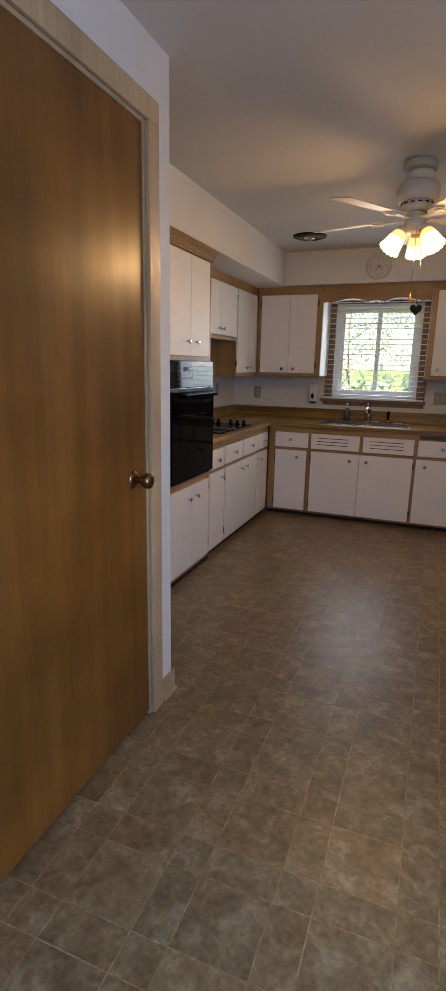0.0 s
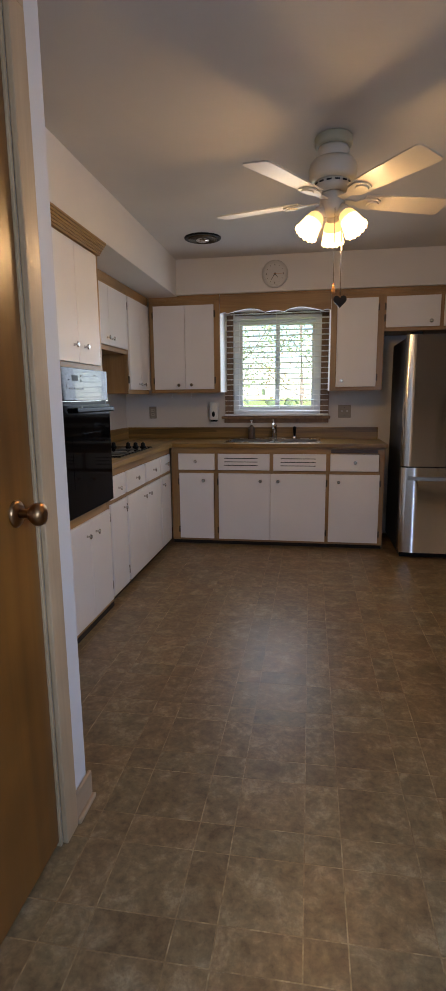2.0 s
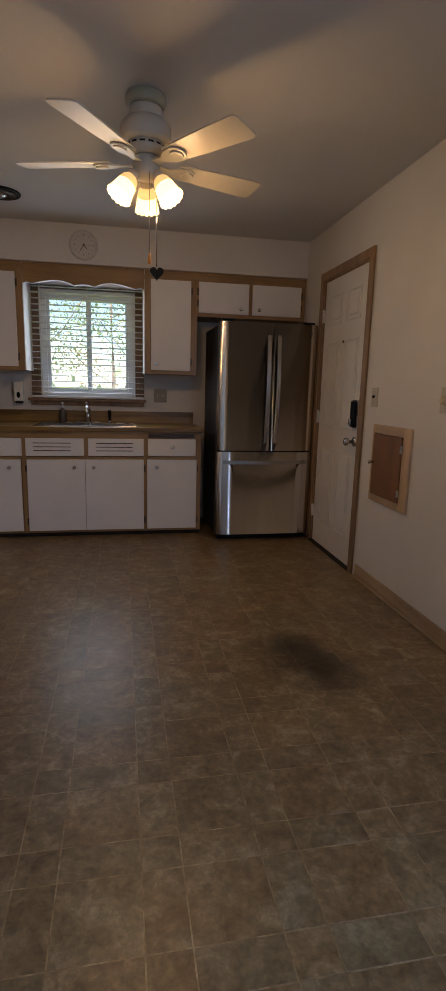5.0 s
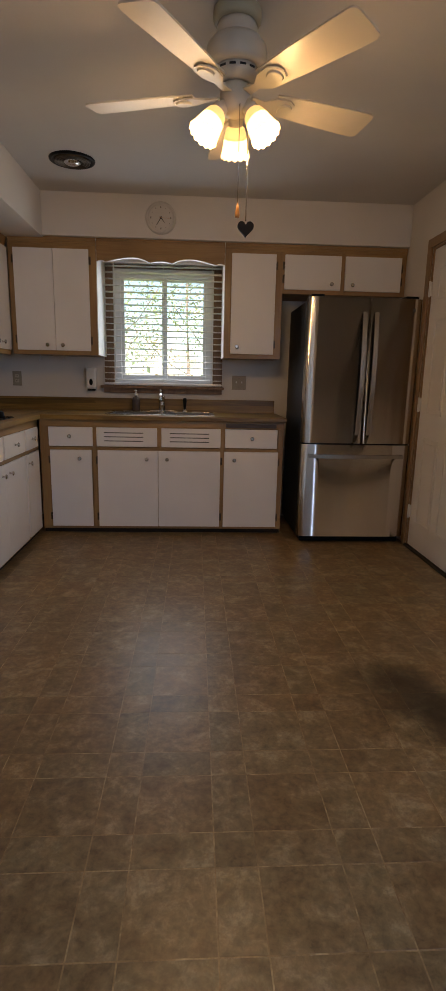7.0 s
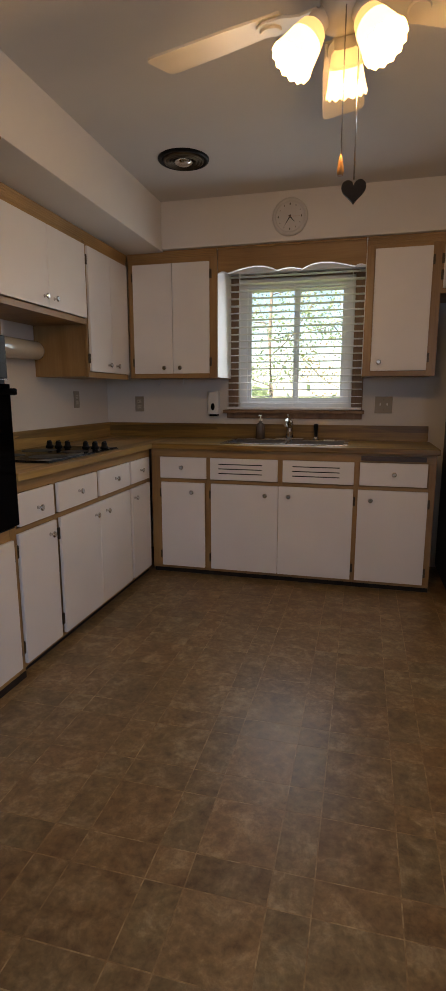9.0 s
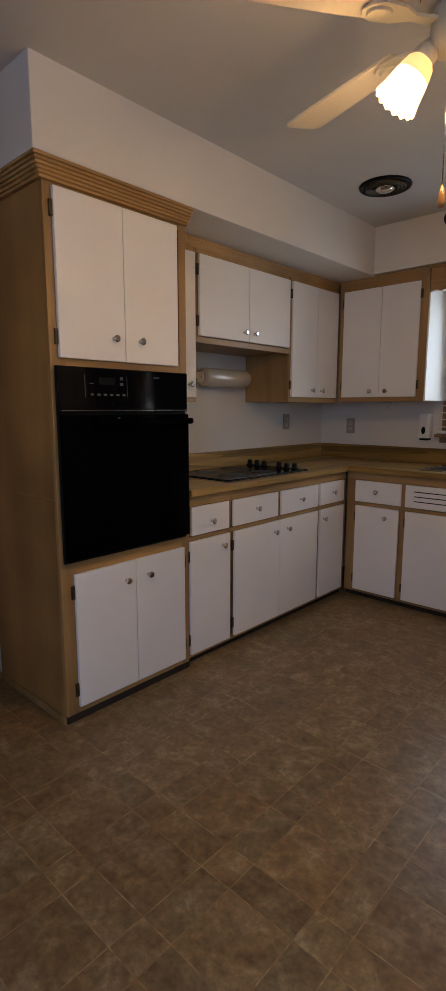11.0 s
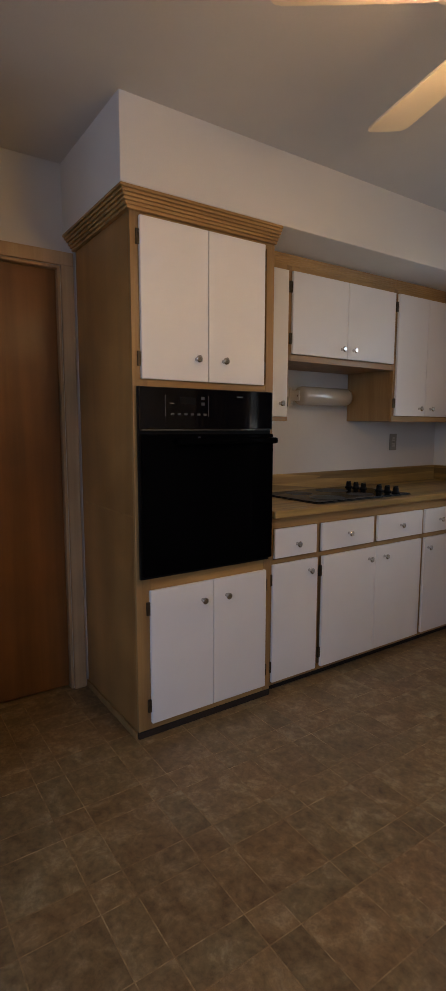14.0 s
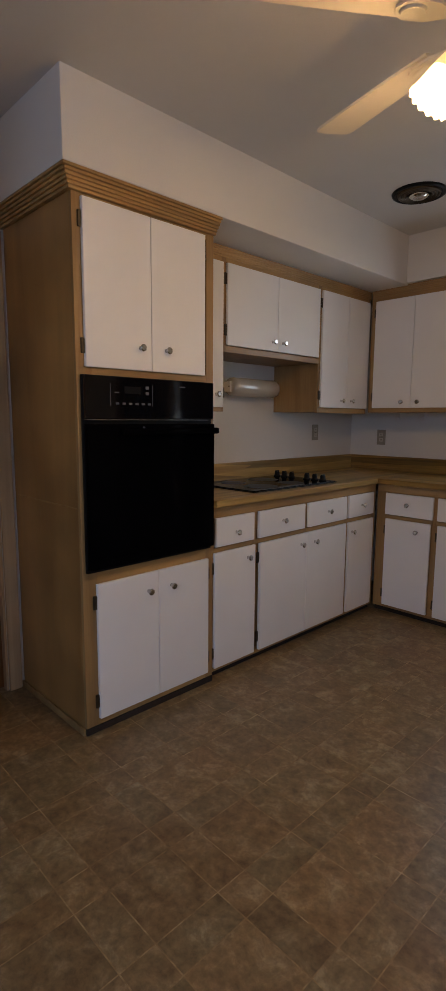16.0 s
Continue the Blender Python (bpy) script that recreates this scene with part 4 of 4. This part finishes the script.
# ---- refrigerator ----
def fridge():
    x0, x1, f, top = 2.482, 3.262, 0.815, 1.722
    root = thing("refrigerator", (2.87, -0.4, 0), "stainless steel french-door refrigerator with bottom freezer", "refrigerator")
    part("body", box(bmesh.new(), (x0 + 0.006, -f + 0.072, 0.035), (x1 - 0.006, -0.06, top - 0.015), 0.008), FRIDGESIDE, root, "dark grey cabinet body")
    part("base_grille", box(bmesh.new(), (x0 + 0.02, -f + 0.035, 0.008), (x1 - 0.02, -0.1, 0.050), 0.006), BLACKM, root)
    mid = 2.905
    def leaf(a, b, z0, z1):
        n, bow = 36, 0.020
        pts = [(a, 0.066)] + [(a + (b - a) * i / n, -bow * (1 - (2 * (a + (b - a) * i / n - x0) / (x1 - x0) - 1) ** 8)) for i in range(n + 1)] + [(b, 0.066)]
        bm = prism(bmesh.new(), pts, (1, 0, 0), (0, 1, 0), (0, 0, z1 - z0), (0, -f + 0.016, z0))
        es = [e for e in bm.edges if abs(e.verts[0].co.z - e.verts[1].co.z) < 1e-6]
        bmesh.ops.bevel(bm, geom=es, offset=0.0015, segments=2, affect="EDGES")
        for face in bm.faces:
            face.smooth = abs(face.normal.z) < 0.3 and face.calc_center_median().y < -f + 0.04
        return bm
    dl = part("door", leaf(x0, mid - 0.004, 0.738, top), STAINLESS, root)
    dr = part("door", leaf(mid + 0.004, x1, 0.738, top), STAINLESS, root)
    fz = part("freezer_drawer", leaf(x0, x1, 0.052, 0.728), STAINLESS, root)
    for x, d in ((mid - 0.040, dl), (mid + 0.040, dr)):
        n = 16
        pts = [(-f - 0.050 * math.sin(math.pi * (0.06 + 0.88 * i / n)) ** 0.6, 0.800 + 0.830 * i / n) for i in range(n + 1)]
        bm = prism(bmesh.new(), [(v, z) for v, z in pts] + [(v + 0.016, z) for v, z in reversed(pts)], (0, 1, 0), (0, 0, 1), (0.030, 0, 0), (x - 0.015, 0, 0))
        part("handle", bm, HANDLE, d, "curved brushed steel bar handle")
        # black strip laid on the door, nothing is cut in
        part("grip_strip", box(bmesh.new(), (x - 0.018, -f - 0.006, 0.815), (x + 0.018, -f + 0.012, 1.615), 0.004), BLACKM, d, "black strip on the door behind the handle")
    n = 20
    pts = [(x0 + 0.050 + (x1 - x0 - 0.100) * i / n, -f - 0.046 * math.sin(math.pi * (0.05 + 0.90 * i / n)) ** 0.5) for i in range(n + 1)]
    bm = prism(bmesh.new(), pts + [(u, v + 0.016) for u, v in reversed(pts)], (1, 0, 0), (0, 1, 0), (0, 0, 0.026), (0, 0, 0.634))
    part("handle", bm, HANDLE, fz, "curved brushed steel bar handle")
    part("gasket", box(bmesh.new(), (x0 + 0.004, -f + 0.030, 0.7285), (x1 - 0.004, -f + 0.070, 0.7375)), BLACKM, root)
    for a in (x0 + 0.02, x1 - 0.11):
        part("hinge_cover", box(bmesh.new(), (a, -f + 0.025, top + 0.0005), (a + 0.09, -f + 0.14, top + 0.020), 0.006), BLACKM, root)
    part("badge", box(bmesh.new(), (3.165, -f + 0.0005, 1.640), (3.215, -f + 0.006, 1.658), 0.001), SILVER, dr)


fridge()


# ---- ceiling fan ----
FX, FY = 1.858, -2.398
def ceiling_fan():
    root = thing("ceiling_fan", (FX, FY, C), "cream five-blade ceiling fan with three lit frosted tulip shades", "ceiling fan")
    at = pose(FX, FY, 0)
    part("canopy", lathe(bmesh.new(), [(0.080, C), (0.084, C - 0.006), (0.084, C - 0.036), (0.078, C - 0.044), (0.068, C - 0.046)], at, 36), FANCREAM, root, "cream ceiling collar of the fan")
    part("neck", lathe(bmesh.new(), [(0.066, C - 0.046), (0.072, C - 0.060), (0.070, C - 0.086), (0.066, C - 0.094)], at, 36), FANWHITE, root)
    part("motor_housing", lathe(bmesh.new(), [(0.066, 2.330), (0.088, 2.322), (0.104, 2.302), (0.108, 2.276), (0.107, 2.252), (0.098, 2.238), (0.084, 2.232)], at, 40), FANWHITE, root)
    ring = part("vent_ring", lathe(bmesh.new(), [(0.080, 2.232), (0.082, 2.206), (0.066, 2.194), (0.060, 2.186)], at, 36), FANWHITE, root)
    for k in range(14):
        a = 2 * math.pi * k / 14
        m = at @ pose(0, 0, 2.220, 0, 0, math.degrees(a))
        bm = bmesh.new()
        box(bm, (0.0790, -0.011, -0.0035), (0.0822, 0.011, 0.0035))
        bm.transform(m)
        part("vent_slot", bm, DARK, ring)
    part("switch_housing", lathe(bmesh.new(), [(0.050, 2.186), (0.056, 2.176), (0.056, 2.122), (0.050, 2.102), (0.030, 2.092), (0.012, 2.088)], at, 28), FANWHITE, root)
    for k in range(5):
        m = at @ pose(0, 0, 2.156, 0, 0, FAN_TURN + 72 * k) @ pose(0, 0, 0, -11)
        arm = bmesh.new()
        prism(arm, [(0.060, -0.020), (0.110, -0.014), (0.150, -0.040), (0.200, -0.045), (0.225, -0.028), (0.235, 0.0), (0.225, 0.028), (0.200, 0.045), (0.150, 0.040), (0.110, 0.014), (0.060, 0.020)], (1, 0, 0), (0, 1, 0), (0, 0, -0.006), (0, 0, -0.002))
        lathe(arm, [(0.026, -0.014), (0.030, -0.008), (0.026, -0.006)], pose(0.195, 0, 0), 18)
        arm.transform(m)
        iron = part("blade_iron", arm, FANWHITE, root)
        bl = bmesh.new()
        out = [(0.150, -0.048), (0.300, -0.060), (0.480, -0.068), (0.536, -0.069), (0.550, -0.065), (0.558, -0.056), (0.560, -0.044), (0.560, 0.044), (0.558, 0.056), (0.550, 0.065), (0.536, 0.069), (0.480, 0.068), (0.300, 0.060), (0.150, 0.048)]
        prism(bl, out, (1, 0, 0), (0, 1, 0), (0, 0, 0.006), (0, 0, 0))
        bl.transform(m)
        part("blade", bl, FANWHITE, root)
    for az in (85, 205, 325):
        m = at @ pose(0, 0, 2.114, 0, 0, az) @ pose(0.052, 0, 0, 0, 145, 0)
        holder = part("lamp_holder", lathe(bmesh.new(), [(0.014, -0.020), (0.018, 0.0), (0.027, 0.010), (0.027, 0.034)], m, 18), FANWHITE, root)
        part("shade_neck", lathe(bmesh.new(), [(0.024, 0.028), (0.035, 0.040), (0.041, 0.060), (0.043, 0.070)], m, 40), SHADENECK, root, "frosted upper bell of the shade")
        sh = bmesh.new()
        for inset in (0.0, 0.002):
            lathe(sh, [(0.043 - inset, 0.070), (0.047 - inset, 0.092), (0.051 - inset, 0.112), (0.056 - inset, 0.132)], m, 60, 15, 0.0035)
        part("shade", sh, SHADE, root, "glowing frosted tulip glass shade with scalloped rim")
        part("bulb", lathe(bmesh.new(), [(0.010, 0.034), (0.022, 0.060), (0.026, 0.080), (0.018, 0.098), (0.006, 0.104)], m, 16), BULB, root)
        lamp("fan_bulb", "POINT", m @ pose(0, 0, 0.150), 2.85, (1.0, 0.63, 0.30), soft=0.035)
    for dx, dy, z0, bead in ((0.045, -0.035, 1.735, 0.0022), (0.012, -0.055, 1.785, 0.0016)):
        bm = tube(bmesh.new(), [(FX + dx, FY + dy, 2.110), (FX + dx, FY + dy, z0)], bead, 6)
        part("pull_chain", bm, CHROME, root)
    hb = bmesh.new()
    out = []
    for i in range(40):
        a = 2 * math.pi * i / 40
        out.append((0.0020 * 16 * math.sin(a) ** 3 * 0.95, 0.0020 * (13 * math.cos(a) - 5 * math.cos(2 * a) - 2 * math.cos(3 * a) - math.cos(4 * a))))
    prism(hb, out, (1, 0, 0), (0, 0, 1), (0, 0.010, 0), (FX + 0.045, FY - 0.040, 1.710))
    part("heart_pull", hb, HEARTM, root, "black wooden heart pull")
    part("amber_pull", lathe(bmesh.new(), [(0.003, 0.046), (0.006, 0.030), (0.009, 0.010), (0.007, 0.0)], pose(FX + 0.012, FY - 0.055, 1.740), 12), AMBER, root, "amber wooden pull")


FAN_TURN = 20
ceiling_fan()

# ---- wall and ceiling fixtures ----
def exhaust_vent():
    p = (0.982, -0.998)
    root = thing("ceiling_vent", (*p, C), "round dark metal exhaust fan vent in the ceiling", "vent")
    m = pose(*p, C, 180)
    part("outer_ring", lathe(bmesh.new(), [(0.135, 0.0), (0.132, 0.008), (0.118, 0.012), (0.110, 0.004)], m, 40), BLACKM, root)
    for r in (0.098, 0.082, 0.066):
        part("louvre_ring", lathe(bmesh.new(), [(r + 0.010, 0.004), (r + 0.006, 0.014), (r, 0.018), (r - 0.004, 0.006)], m, 36), HINGE, root)
    part("hub", lathe(bmesh.new(), [(0.050, 0.004), (0.048, 0.020), (0.030, 0.028), (0.010, 0.030)], m, 28), CHROME, root)


exhaust_vent()


def wall_clock():
    x, z, y = 1.471, 2.268, -SOFY
    root = thing("wall_clock", (x, y, z), "round white wall clock with clear rim", "clock")
    m = pose(x, y - 0.002, z, 90)
    part("rim", lathe(bmesh.new(), [(0.108, 0), (0.108, 0.012), (0.100, 0.024), (0.086, 0.022), (0.084, 0.012)], m, 44), CLOCK, root)
    part("dial", lathe(bmesh.new(), [(0.086, 0.010), (0.086, 0.015)], m, 40), CLOCK, root)
    yy = y - 0.0172
    for k in range(12):
        bm = bmesh.new()
        a = math.radians(30 * k)
        c = Vector((x + 0.070 * math.sin(a), yy, z + 0.070 * math.cos(a)))
        s = 0.006 if k % 3 == 0 else 0.0035
        box(bm, (c.x - s / 2, yy - 0.0006, c.z - s), (c.x + s / 2, yy, c.z + s))
        part("hour_mark", bm, HINGE, root)
    for name, deg, length, w, off, mat in (("hour_hand", 138, 0.040, 0.0035, 0.001, BLACKM), ("minute_hand", 212, 0.058, 0.0028, 0.002, BLACKM), ("second_hand", 92, 0.062, 0.0012, 0.003, AMBER)):
        a = math.radians(deg)
        d, s = Vector((math.sin(a), 0, math.cos(a))), Vector((math.cos(a), 0, -math.sin(a)))
        o = Vector((x, yy - off, z))
        part(name, prism(bmesh.new(), [(-0.010, -w), (-0.010, w), (length, w * 0.5), (length, -w * 0.5)], d, s, (0, -0.0008, 0), o), mat, root)


wall_clock()


def plate(side, u, d, z, wide, high, mat, kind, label, name):
    root = thing(name, SIDES[side](u, d, z), label, "switch" if "switch" in name else "outlet")
    part("cover_plate", slab(side, u - wide / 2, u + wide / 2, d + 0.001, d + 0.007, z - high / 2, z + high / 2, 0.003), mat, root)
    if kind == "outlet":
        for dz in (-0.020, 0.020):
            o = part("socket", slab(side, u - 0.015, u + 0.015, d + 0.007, d + 0.009, z + dz - 0.013, z + dz + 0.013, 0.003), PLATE, root)
            for du in (-0.006, 0.006):
                part("slot", slab(side, u + du - 0.001, u + du + 0.001, d + 0.0088, d + 0.0094, z + dz - 0.004, z + dz + 0.006), DARK, o)
    for du in ((-0.023, 0.023) if kind == "double" else (0,) if kind == "toggle" else ()):
        part("toggle", slab(side, u + du - 0.004, u + du + 0.004, d + 0.006, d + 0.020, z - 0.004, z + 0.012, 0.002), BLACKM if kind == "toggle" else WHITEP, root)
    if kind == "dial":
        part("dial_knob", lathe(bmesh.new(), [(0.027, 0), (0.027, 0.006), (0.020, 0.010), (0.019, 0.024), (0.012, 0.028)], spot(side, u, d + 0.007, z), 24), AMBERISH, root)
    for dz in (-0.030, 0.030) if kind != "outlet" else (0.0,):
        part("screw", lathe(bmesh.new(), [(0.003, 0), (0.002, 0.0015)], spot(side, u, d + 0.007, z + dz * high / 0.08 * 0.8), 8), HINGE, root)


AMBERISH = material("yellowed_ivory_knob", (0.55, 0.45, 0.28), 0.35, vary=0.08, bump=0)
plate("back", 0.272, 0, 1.140, 0.072, 0.115, GREYPLATE, "outlet", "grey-beige wall outlet over the worktop", "wall_outlet")
plate("left", 0.487, 0, 1.176, 0.072, 0.115, GREYPLATE, "outlet", "grey-beige wall outlet by the cooktop", "wall_outlet")
plate("back", 2.088, 0, 1.140, 0.116, 0.115, GREYPLATE, "double", "beige double switch plate beside the sink", "wall_switch")
plate("right", 1.828, 0, 1.188, 0.080, 0.118, PLATE, "toggle", "ivory single switch plate beside the outside door", "wall_switch")
plate("right", 2.588, 0, 1.188, 0.096, 0.125, PLATE, "dial", "ivory dimmer switch with round yellowed knob", "wall_switch")


def dispenser():
    x, z = 0.880, 1.143
    root = thing("soap_dispenser", (x, 0, z), "white wall soap dispenser with dark window", "soap dispenser")
    part("housing", slab("back", x - 0.040, x + 0.040, 0.001, 0.075, z - 0.075, z + 0.095, 0.014), WHITEP, root)
    part("level_window", lathe(bmesh.new(), [(0.014, 0), (0.014, 0.002), (0.010, 0.003)], Matrix.Translation((x, -0.075, z - 0.020)) @ Matrix.Diagonal((1, 1, 1.9, 1)) @ TURN["back"], 18), BLACKM, root)
    part("nozzle", slab("back", x - 0.030, x + 0.030, 0.004, 0.066, z - 0.090, z - 0.0755, 0.006), BLACKM, root)


dispenser()


def tube_light():
    root = thing("tube_light", (0.06, -1.24, 1.46), "unlit glossy white tubular light under the wall cabinet", "light")
    bm = lathe(bmesh.new(), [(0.030, 0), (0.052, 0.010), (0.056, 0.030), (0.056, 0.385), (0.052, 0.405), (0.030, 0.415)], pose(0.075, -1.035, 1.462, 90), 28)
    part("diffuser", bm, TUBE, root, "glossy cream tube diffuser")
    for y in (-1.033, -1.452):
        part("end_bracket", box(bmesh.new(), (0.002, y - 0.004, 1.432), (0.090, y + 0.004, 1.492), 0.003), WHITEP, root)
        part("end_screw", lathe(bmesh.new(), [(0.008, 0), (0.006, 0.004)], pose(0.075, y, 1.462, 90 if y < -1.2 else -90), 10), HINGE, root)
    part("back_plate", box(bmesh.new(), (0.001, -1.450, 1.415), (0.022, -1.036, 1.510), 0.003), WHITEP, root)


tube_light()
for x in (0.52, 0.70):
    h = thing("cup_hook", (x, -0.2, 1.324), "small white hook under the corner wall cabinet", "hook", "hooks under the cabinet")
    part("hook_wire", tube(bmesh.new(), [(x, -0.20, 1.324), (x, -0.20, 1.300), (x, -0.208, 1.284), (x, -0.222, 1.280), (x, -0.232, 1.290)], 0.004, 8), WHITEP, h)


def hatch():
    root = thing("wall_hatch", (W, -2.09, 0.56), "small reddish-brown wooden hatch door in a pale wood frame", "hatch")
    u0, u1, z0, z1, w = 1.868, 2.318, 0.560, 1.028, 0.052
    for name, a, b, c, d, mat in (("side_casing", u0, u0 + w * 0.5, z0, z1, TRIMWOOD), ("side_casing", u1 - w * 1.5, u1, z0, z1, TRIMWOOD), ("top_casing", u0 + w * 0.5, u1 - w * 1.5, z1 - w, z1, TRIM_Y), ("bottom_casing", u0 + w * 0.5, u1 - w * 1.5, z0, z0 + w * 0.8, TRIM_Y)):
        part(name, slab("right", a, b, 0.001, 0.017, c, d, 0.003), mat, root)
    leaf = part("hatch_door", slab("right", u0 + w * 0.5 + 0.004, u1 - w * 1.5 - 0.004, 0.001, 0.024, z0 + w * 0.8 + 0.004, z1 - w - 0.004, 0.003), REDWOOD, root)
    for z in (z0 + 0.10, z1 - 0.12):
        part("hinge", slab("right", u1 - w * 1.5 - 0.014, u1 - w * 1.5 + 0.014, 0.020, 0.027, z - 0.022, z + 0.022, 0.002), CHROME, leaf)
    part("catch", lathe(bmesh.new(), [(0.007, 0), (0.006, 0.016), (0.012, 0.022), (0.012, 0.030), (0.006, 0.033)], spot("right", u0 + w * 0.5 + 0.022, 0.024, 0.800), 14), CHROME, leaf)


hatch()
bm = lathe(bmesh.new(), [(0.008, 0), (0.010, 0.008), (0.004, 0.012)], pose(0.435, -3.17, C, 180), 12)
tube(bm, [(0.435, -3.17, C - 0.010), (0.435, -3.17, C - 0.030), (0.445, -3.17, C - 0.045), (0.460, -3.17, C - 0.040), (0.460, -3.17, C - 0.028)], 0.004, 8)
tagged(part("ceiling_hook", bm, WHITEP), "small white plant hook screwed in the ceiling", "hook")

# ---- outside ----
structure("ground", box(bmesh.new(), (-400, 0.16, -0.85), (400, 600, -0.60)), GRASS, "sunlit lawn behind the house", "ground")


def tree(x, y, h, spread, mat, seed, label):
    rng = random.Random(seed)
    root = thing("tree", (x, y, -0.6), label, "tree", "trees behind the house")
    bm = tube(bmesh.new(), [(x, y, -0.65), (x + 0.05, y, h * 0.2), (x - 0.05, y, h * 0.45), (x + 0.1, y, h * 0.75)], 0.08, 8)
    for v in bm.verts:
        k = max(0.25, 1 - (v.co.z + 0.6) / h)
        v.co.x, v.co.y = x + (v.co.x - x) * k, y + (v.co.y - y) * k
    tips = []
    for i in range(12):
        a, z = rng.uniform(0, 6.28), h * rng.uniform(0.15, 0.7)
        e = Vector((x + spread * rng.uniform(0.5, 1) * math.cos(a), y + spread * rng.uniform(0.5, 1) * math.sin(a), z + h * rng.uniform(0.05, 0.3)))
        tube(bm, [(x, y, z), (x + (e.x - x) * 0.5, y + (e.y - y) * 0.5, z + (e.z - z) * 0.35), e], 0.010, 5)
        tips.append((Vector((x, y, z)), e))
    part("trunk", bm, BARK, root)
    verts, faces = [], []
    for i in range(4600):
        a, b = rng.choice(tips)
        p = a.lerp(b, rng.uniform(0.35, 1.1)) + Vector([rng.gauss(0, 0.28) for _ in range(3)])
        s = rng.uniform(0.018, 0.042)
        n, t = Vector([rng.gauss(0, 1) for _ in range(3)]).normalized(), Vector([rng.gauss(0, 1) for _ in range(3)])
        u = n.cross(t).normalized() * s
        v = n.cross(u).normalized() * s * 0.6
        k = len(verts)
        verts += [p - u, p + v, p + u, p - v]
        faces.append((k, k + 1, k + 2, k + 3))
    data = bpy.data.meshes.new("crown")
    data.from_pydata(verts, [], faces)
    data.materials.append(mat)
    shared("crown", data, Matrix(), root)


tree(0.2, 6.5, 5.0, 1.9, LEAF, 1, "leafy green tree seen through the window")
tree(2.6, 7.5, 5.5, 2.1, LEAF, 2, "leafy green tree seen through the window")
tree(1.5, 11.0, 7.0, 2.6, LEAFB, 3, "yellowing tree farther back on the lawn")
tree(-2.5, 12.0, 6.0, 2.6, LEAF, 4, "leafy green tree seen through the window")
tree(5.0, 12.0, 6.0, 2.6, LEAF, 5, "leafy green tree seen through the window")
bm = bmesh.new()
rng = random.Random(9)
for i in range(60):
    x, y, s = -12 + 0.45 * i + rng.uniform(-0.2, 0.2), 16 + rng.uniform(-1, 1), rng.uniform(0.5, 1.0)
    for k in range(60):
        p = Vector((x + rng.gauss(0, s * 0.4), y + rng.gauss(0, 0.3), -0.6 + abs(rng.gauss(0.7, 0.5))))
        u, v = Vector([rng.gauss(0, 0.12) for _ in range(3)]), Vector([rng.gauss(0, 0.12) for _ in range(3)])
        bm.faces.new([bm.verts.new(q) for q in (p - u, p + v, p + u, p - v)])
tagged(part("hedge", bm, LEAF), "uneven green hedge along the far lawn", "hedge", "", "stuff")

# ---- vinyl floor: large squares, strips and small squares pressed into a sheet ----
floor = structure("floor", box(bmesh.new(), (-0.15, YB - 0.15, -0.10), (W + 0.15, 0.15, -0.0004)), GROUTM, "brown stone-look vinyl tile floor", "floor")


def cuts(at, lo, hi):
    """The ends of the wide and narrow courses, one wide and one narrow in turn."""
    big, little, out = 0.2085, 0.1055, []
    v = at
    while v > lo:
        v -= big + little
    while v < hi:
        out += [(v, v + little), (v + little, v + little + big)]
        v += big + little
    return [(max(a, lo), min(b, hi)) for a, b in out if min(b, hi) - max(a, lo) > 0.01]


def pressed(w, h):
    g, c = 0.0018, 0.0004
    x, y = w / 2 - g, h / 2 - g
    d = -0.0004
    verts = [(-x, -y, d), (x, -y, d), (x, y, d), (-x, y, d), (-x + c, -y + c, 0), (x - c, -y + c, 0), (x - c, y - c, 0), (-x + c, y - c, 0)]
    return verts, [(4, 5, 6, 7), (0, 1, 5, 4), (1, 2, 6, 5), (2, 3, 7, 6), (3, 0, 4, 7)]


tiles = []
for xa, xb in cuts(1.782, 0.0, W):
    for ya, yb in cuts(-3.488, YB, 0.0):
        tiles.append(((xa + xb) / 2, (ya + yb) / 2, round(xb - xa, 4), round(yb - ya, 4)))
tiles.sort(key=lambda q: (q[0] - 1.85) ** 2 + 0.7 * (q[1] + 3.1) ** 2)
meshes, rest_v, rest_f = {}, [], []
for i, (x, y, w, h) in enumerate(tiles):
    verts, faces = pressed(w, h)
    if i < 300:
        if (w, h) not in meshes:
            data = bpy.data.meshes.new("tile")
            data.from_pydata(verts, [], faces)
            data.materials.append(TILE)
            meshes[w, h] = data
        shared("tile", meshes[w, h], Matrix.Translation((x, y, 0)), floor)
    else:
        k = len(rest_v)
        rest_v += [(a + x, b + y, c) for a, b, c in verts]
        rest_f += [[v + k for v in f] for f in faces]
data = bpy.data.meshes.new("outer_tiles")
data.from_pydata(rest_v, [], rest_f)
data.materials.append(TILE)
tagged(shared("outer_tiles", data, Matrix(), floor), kind="stuff")
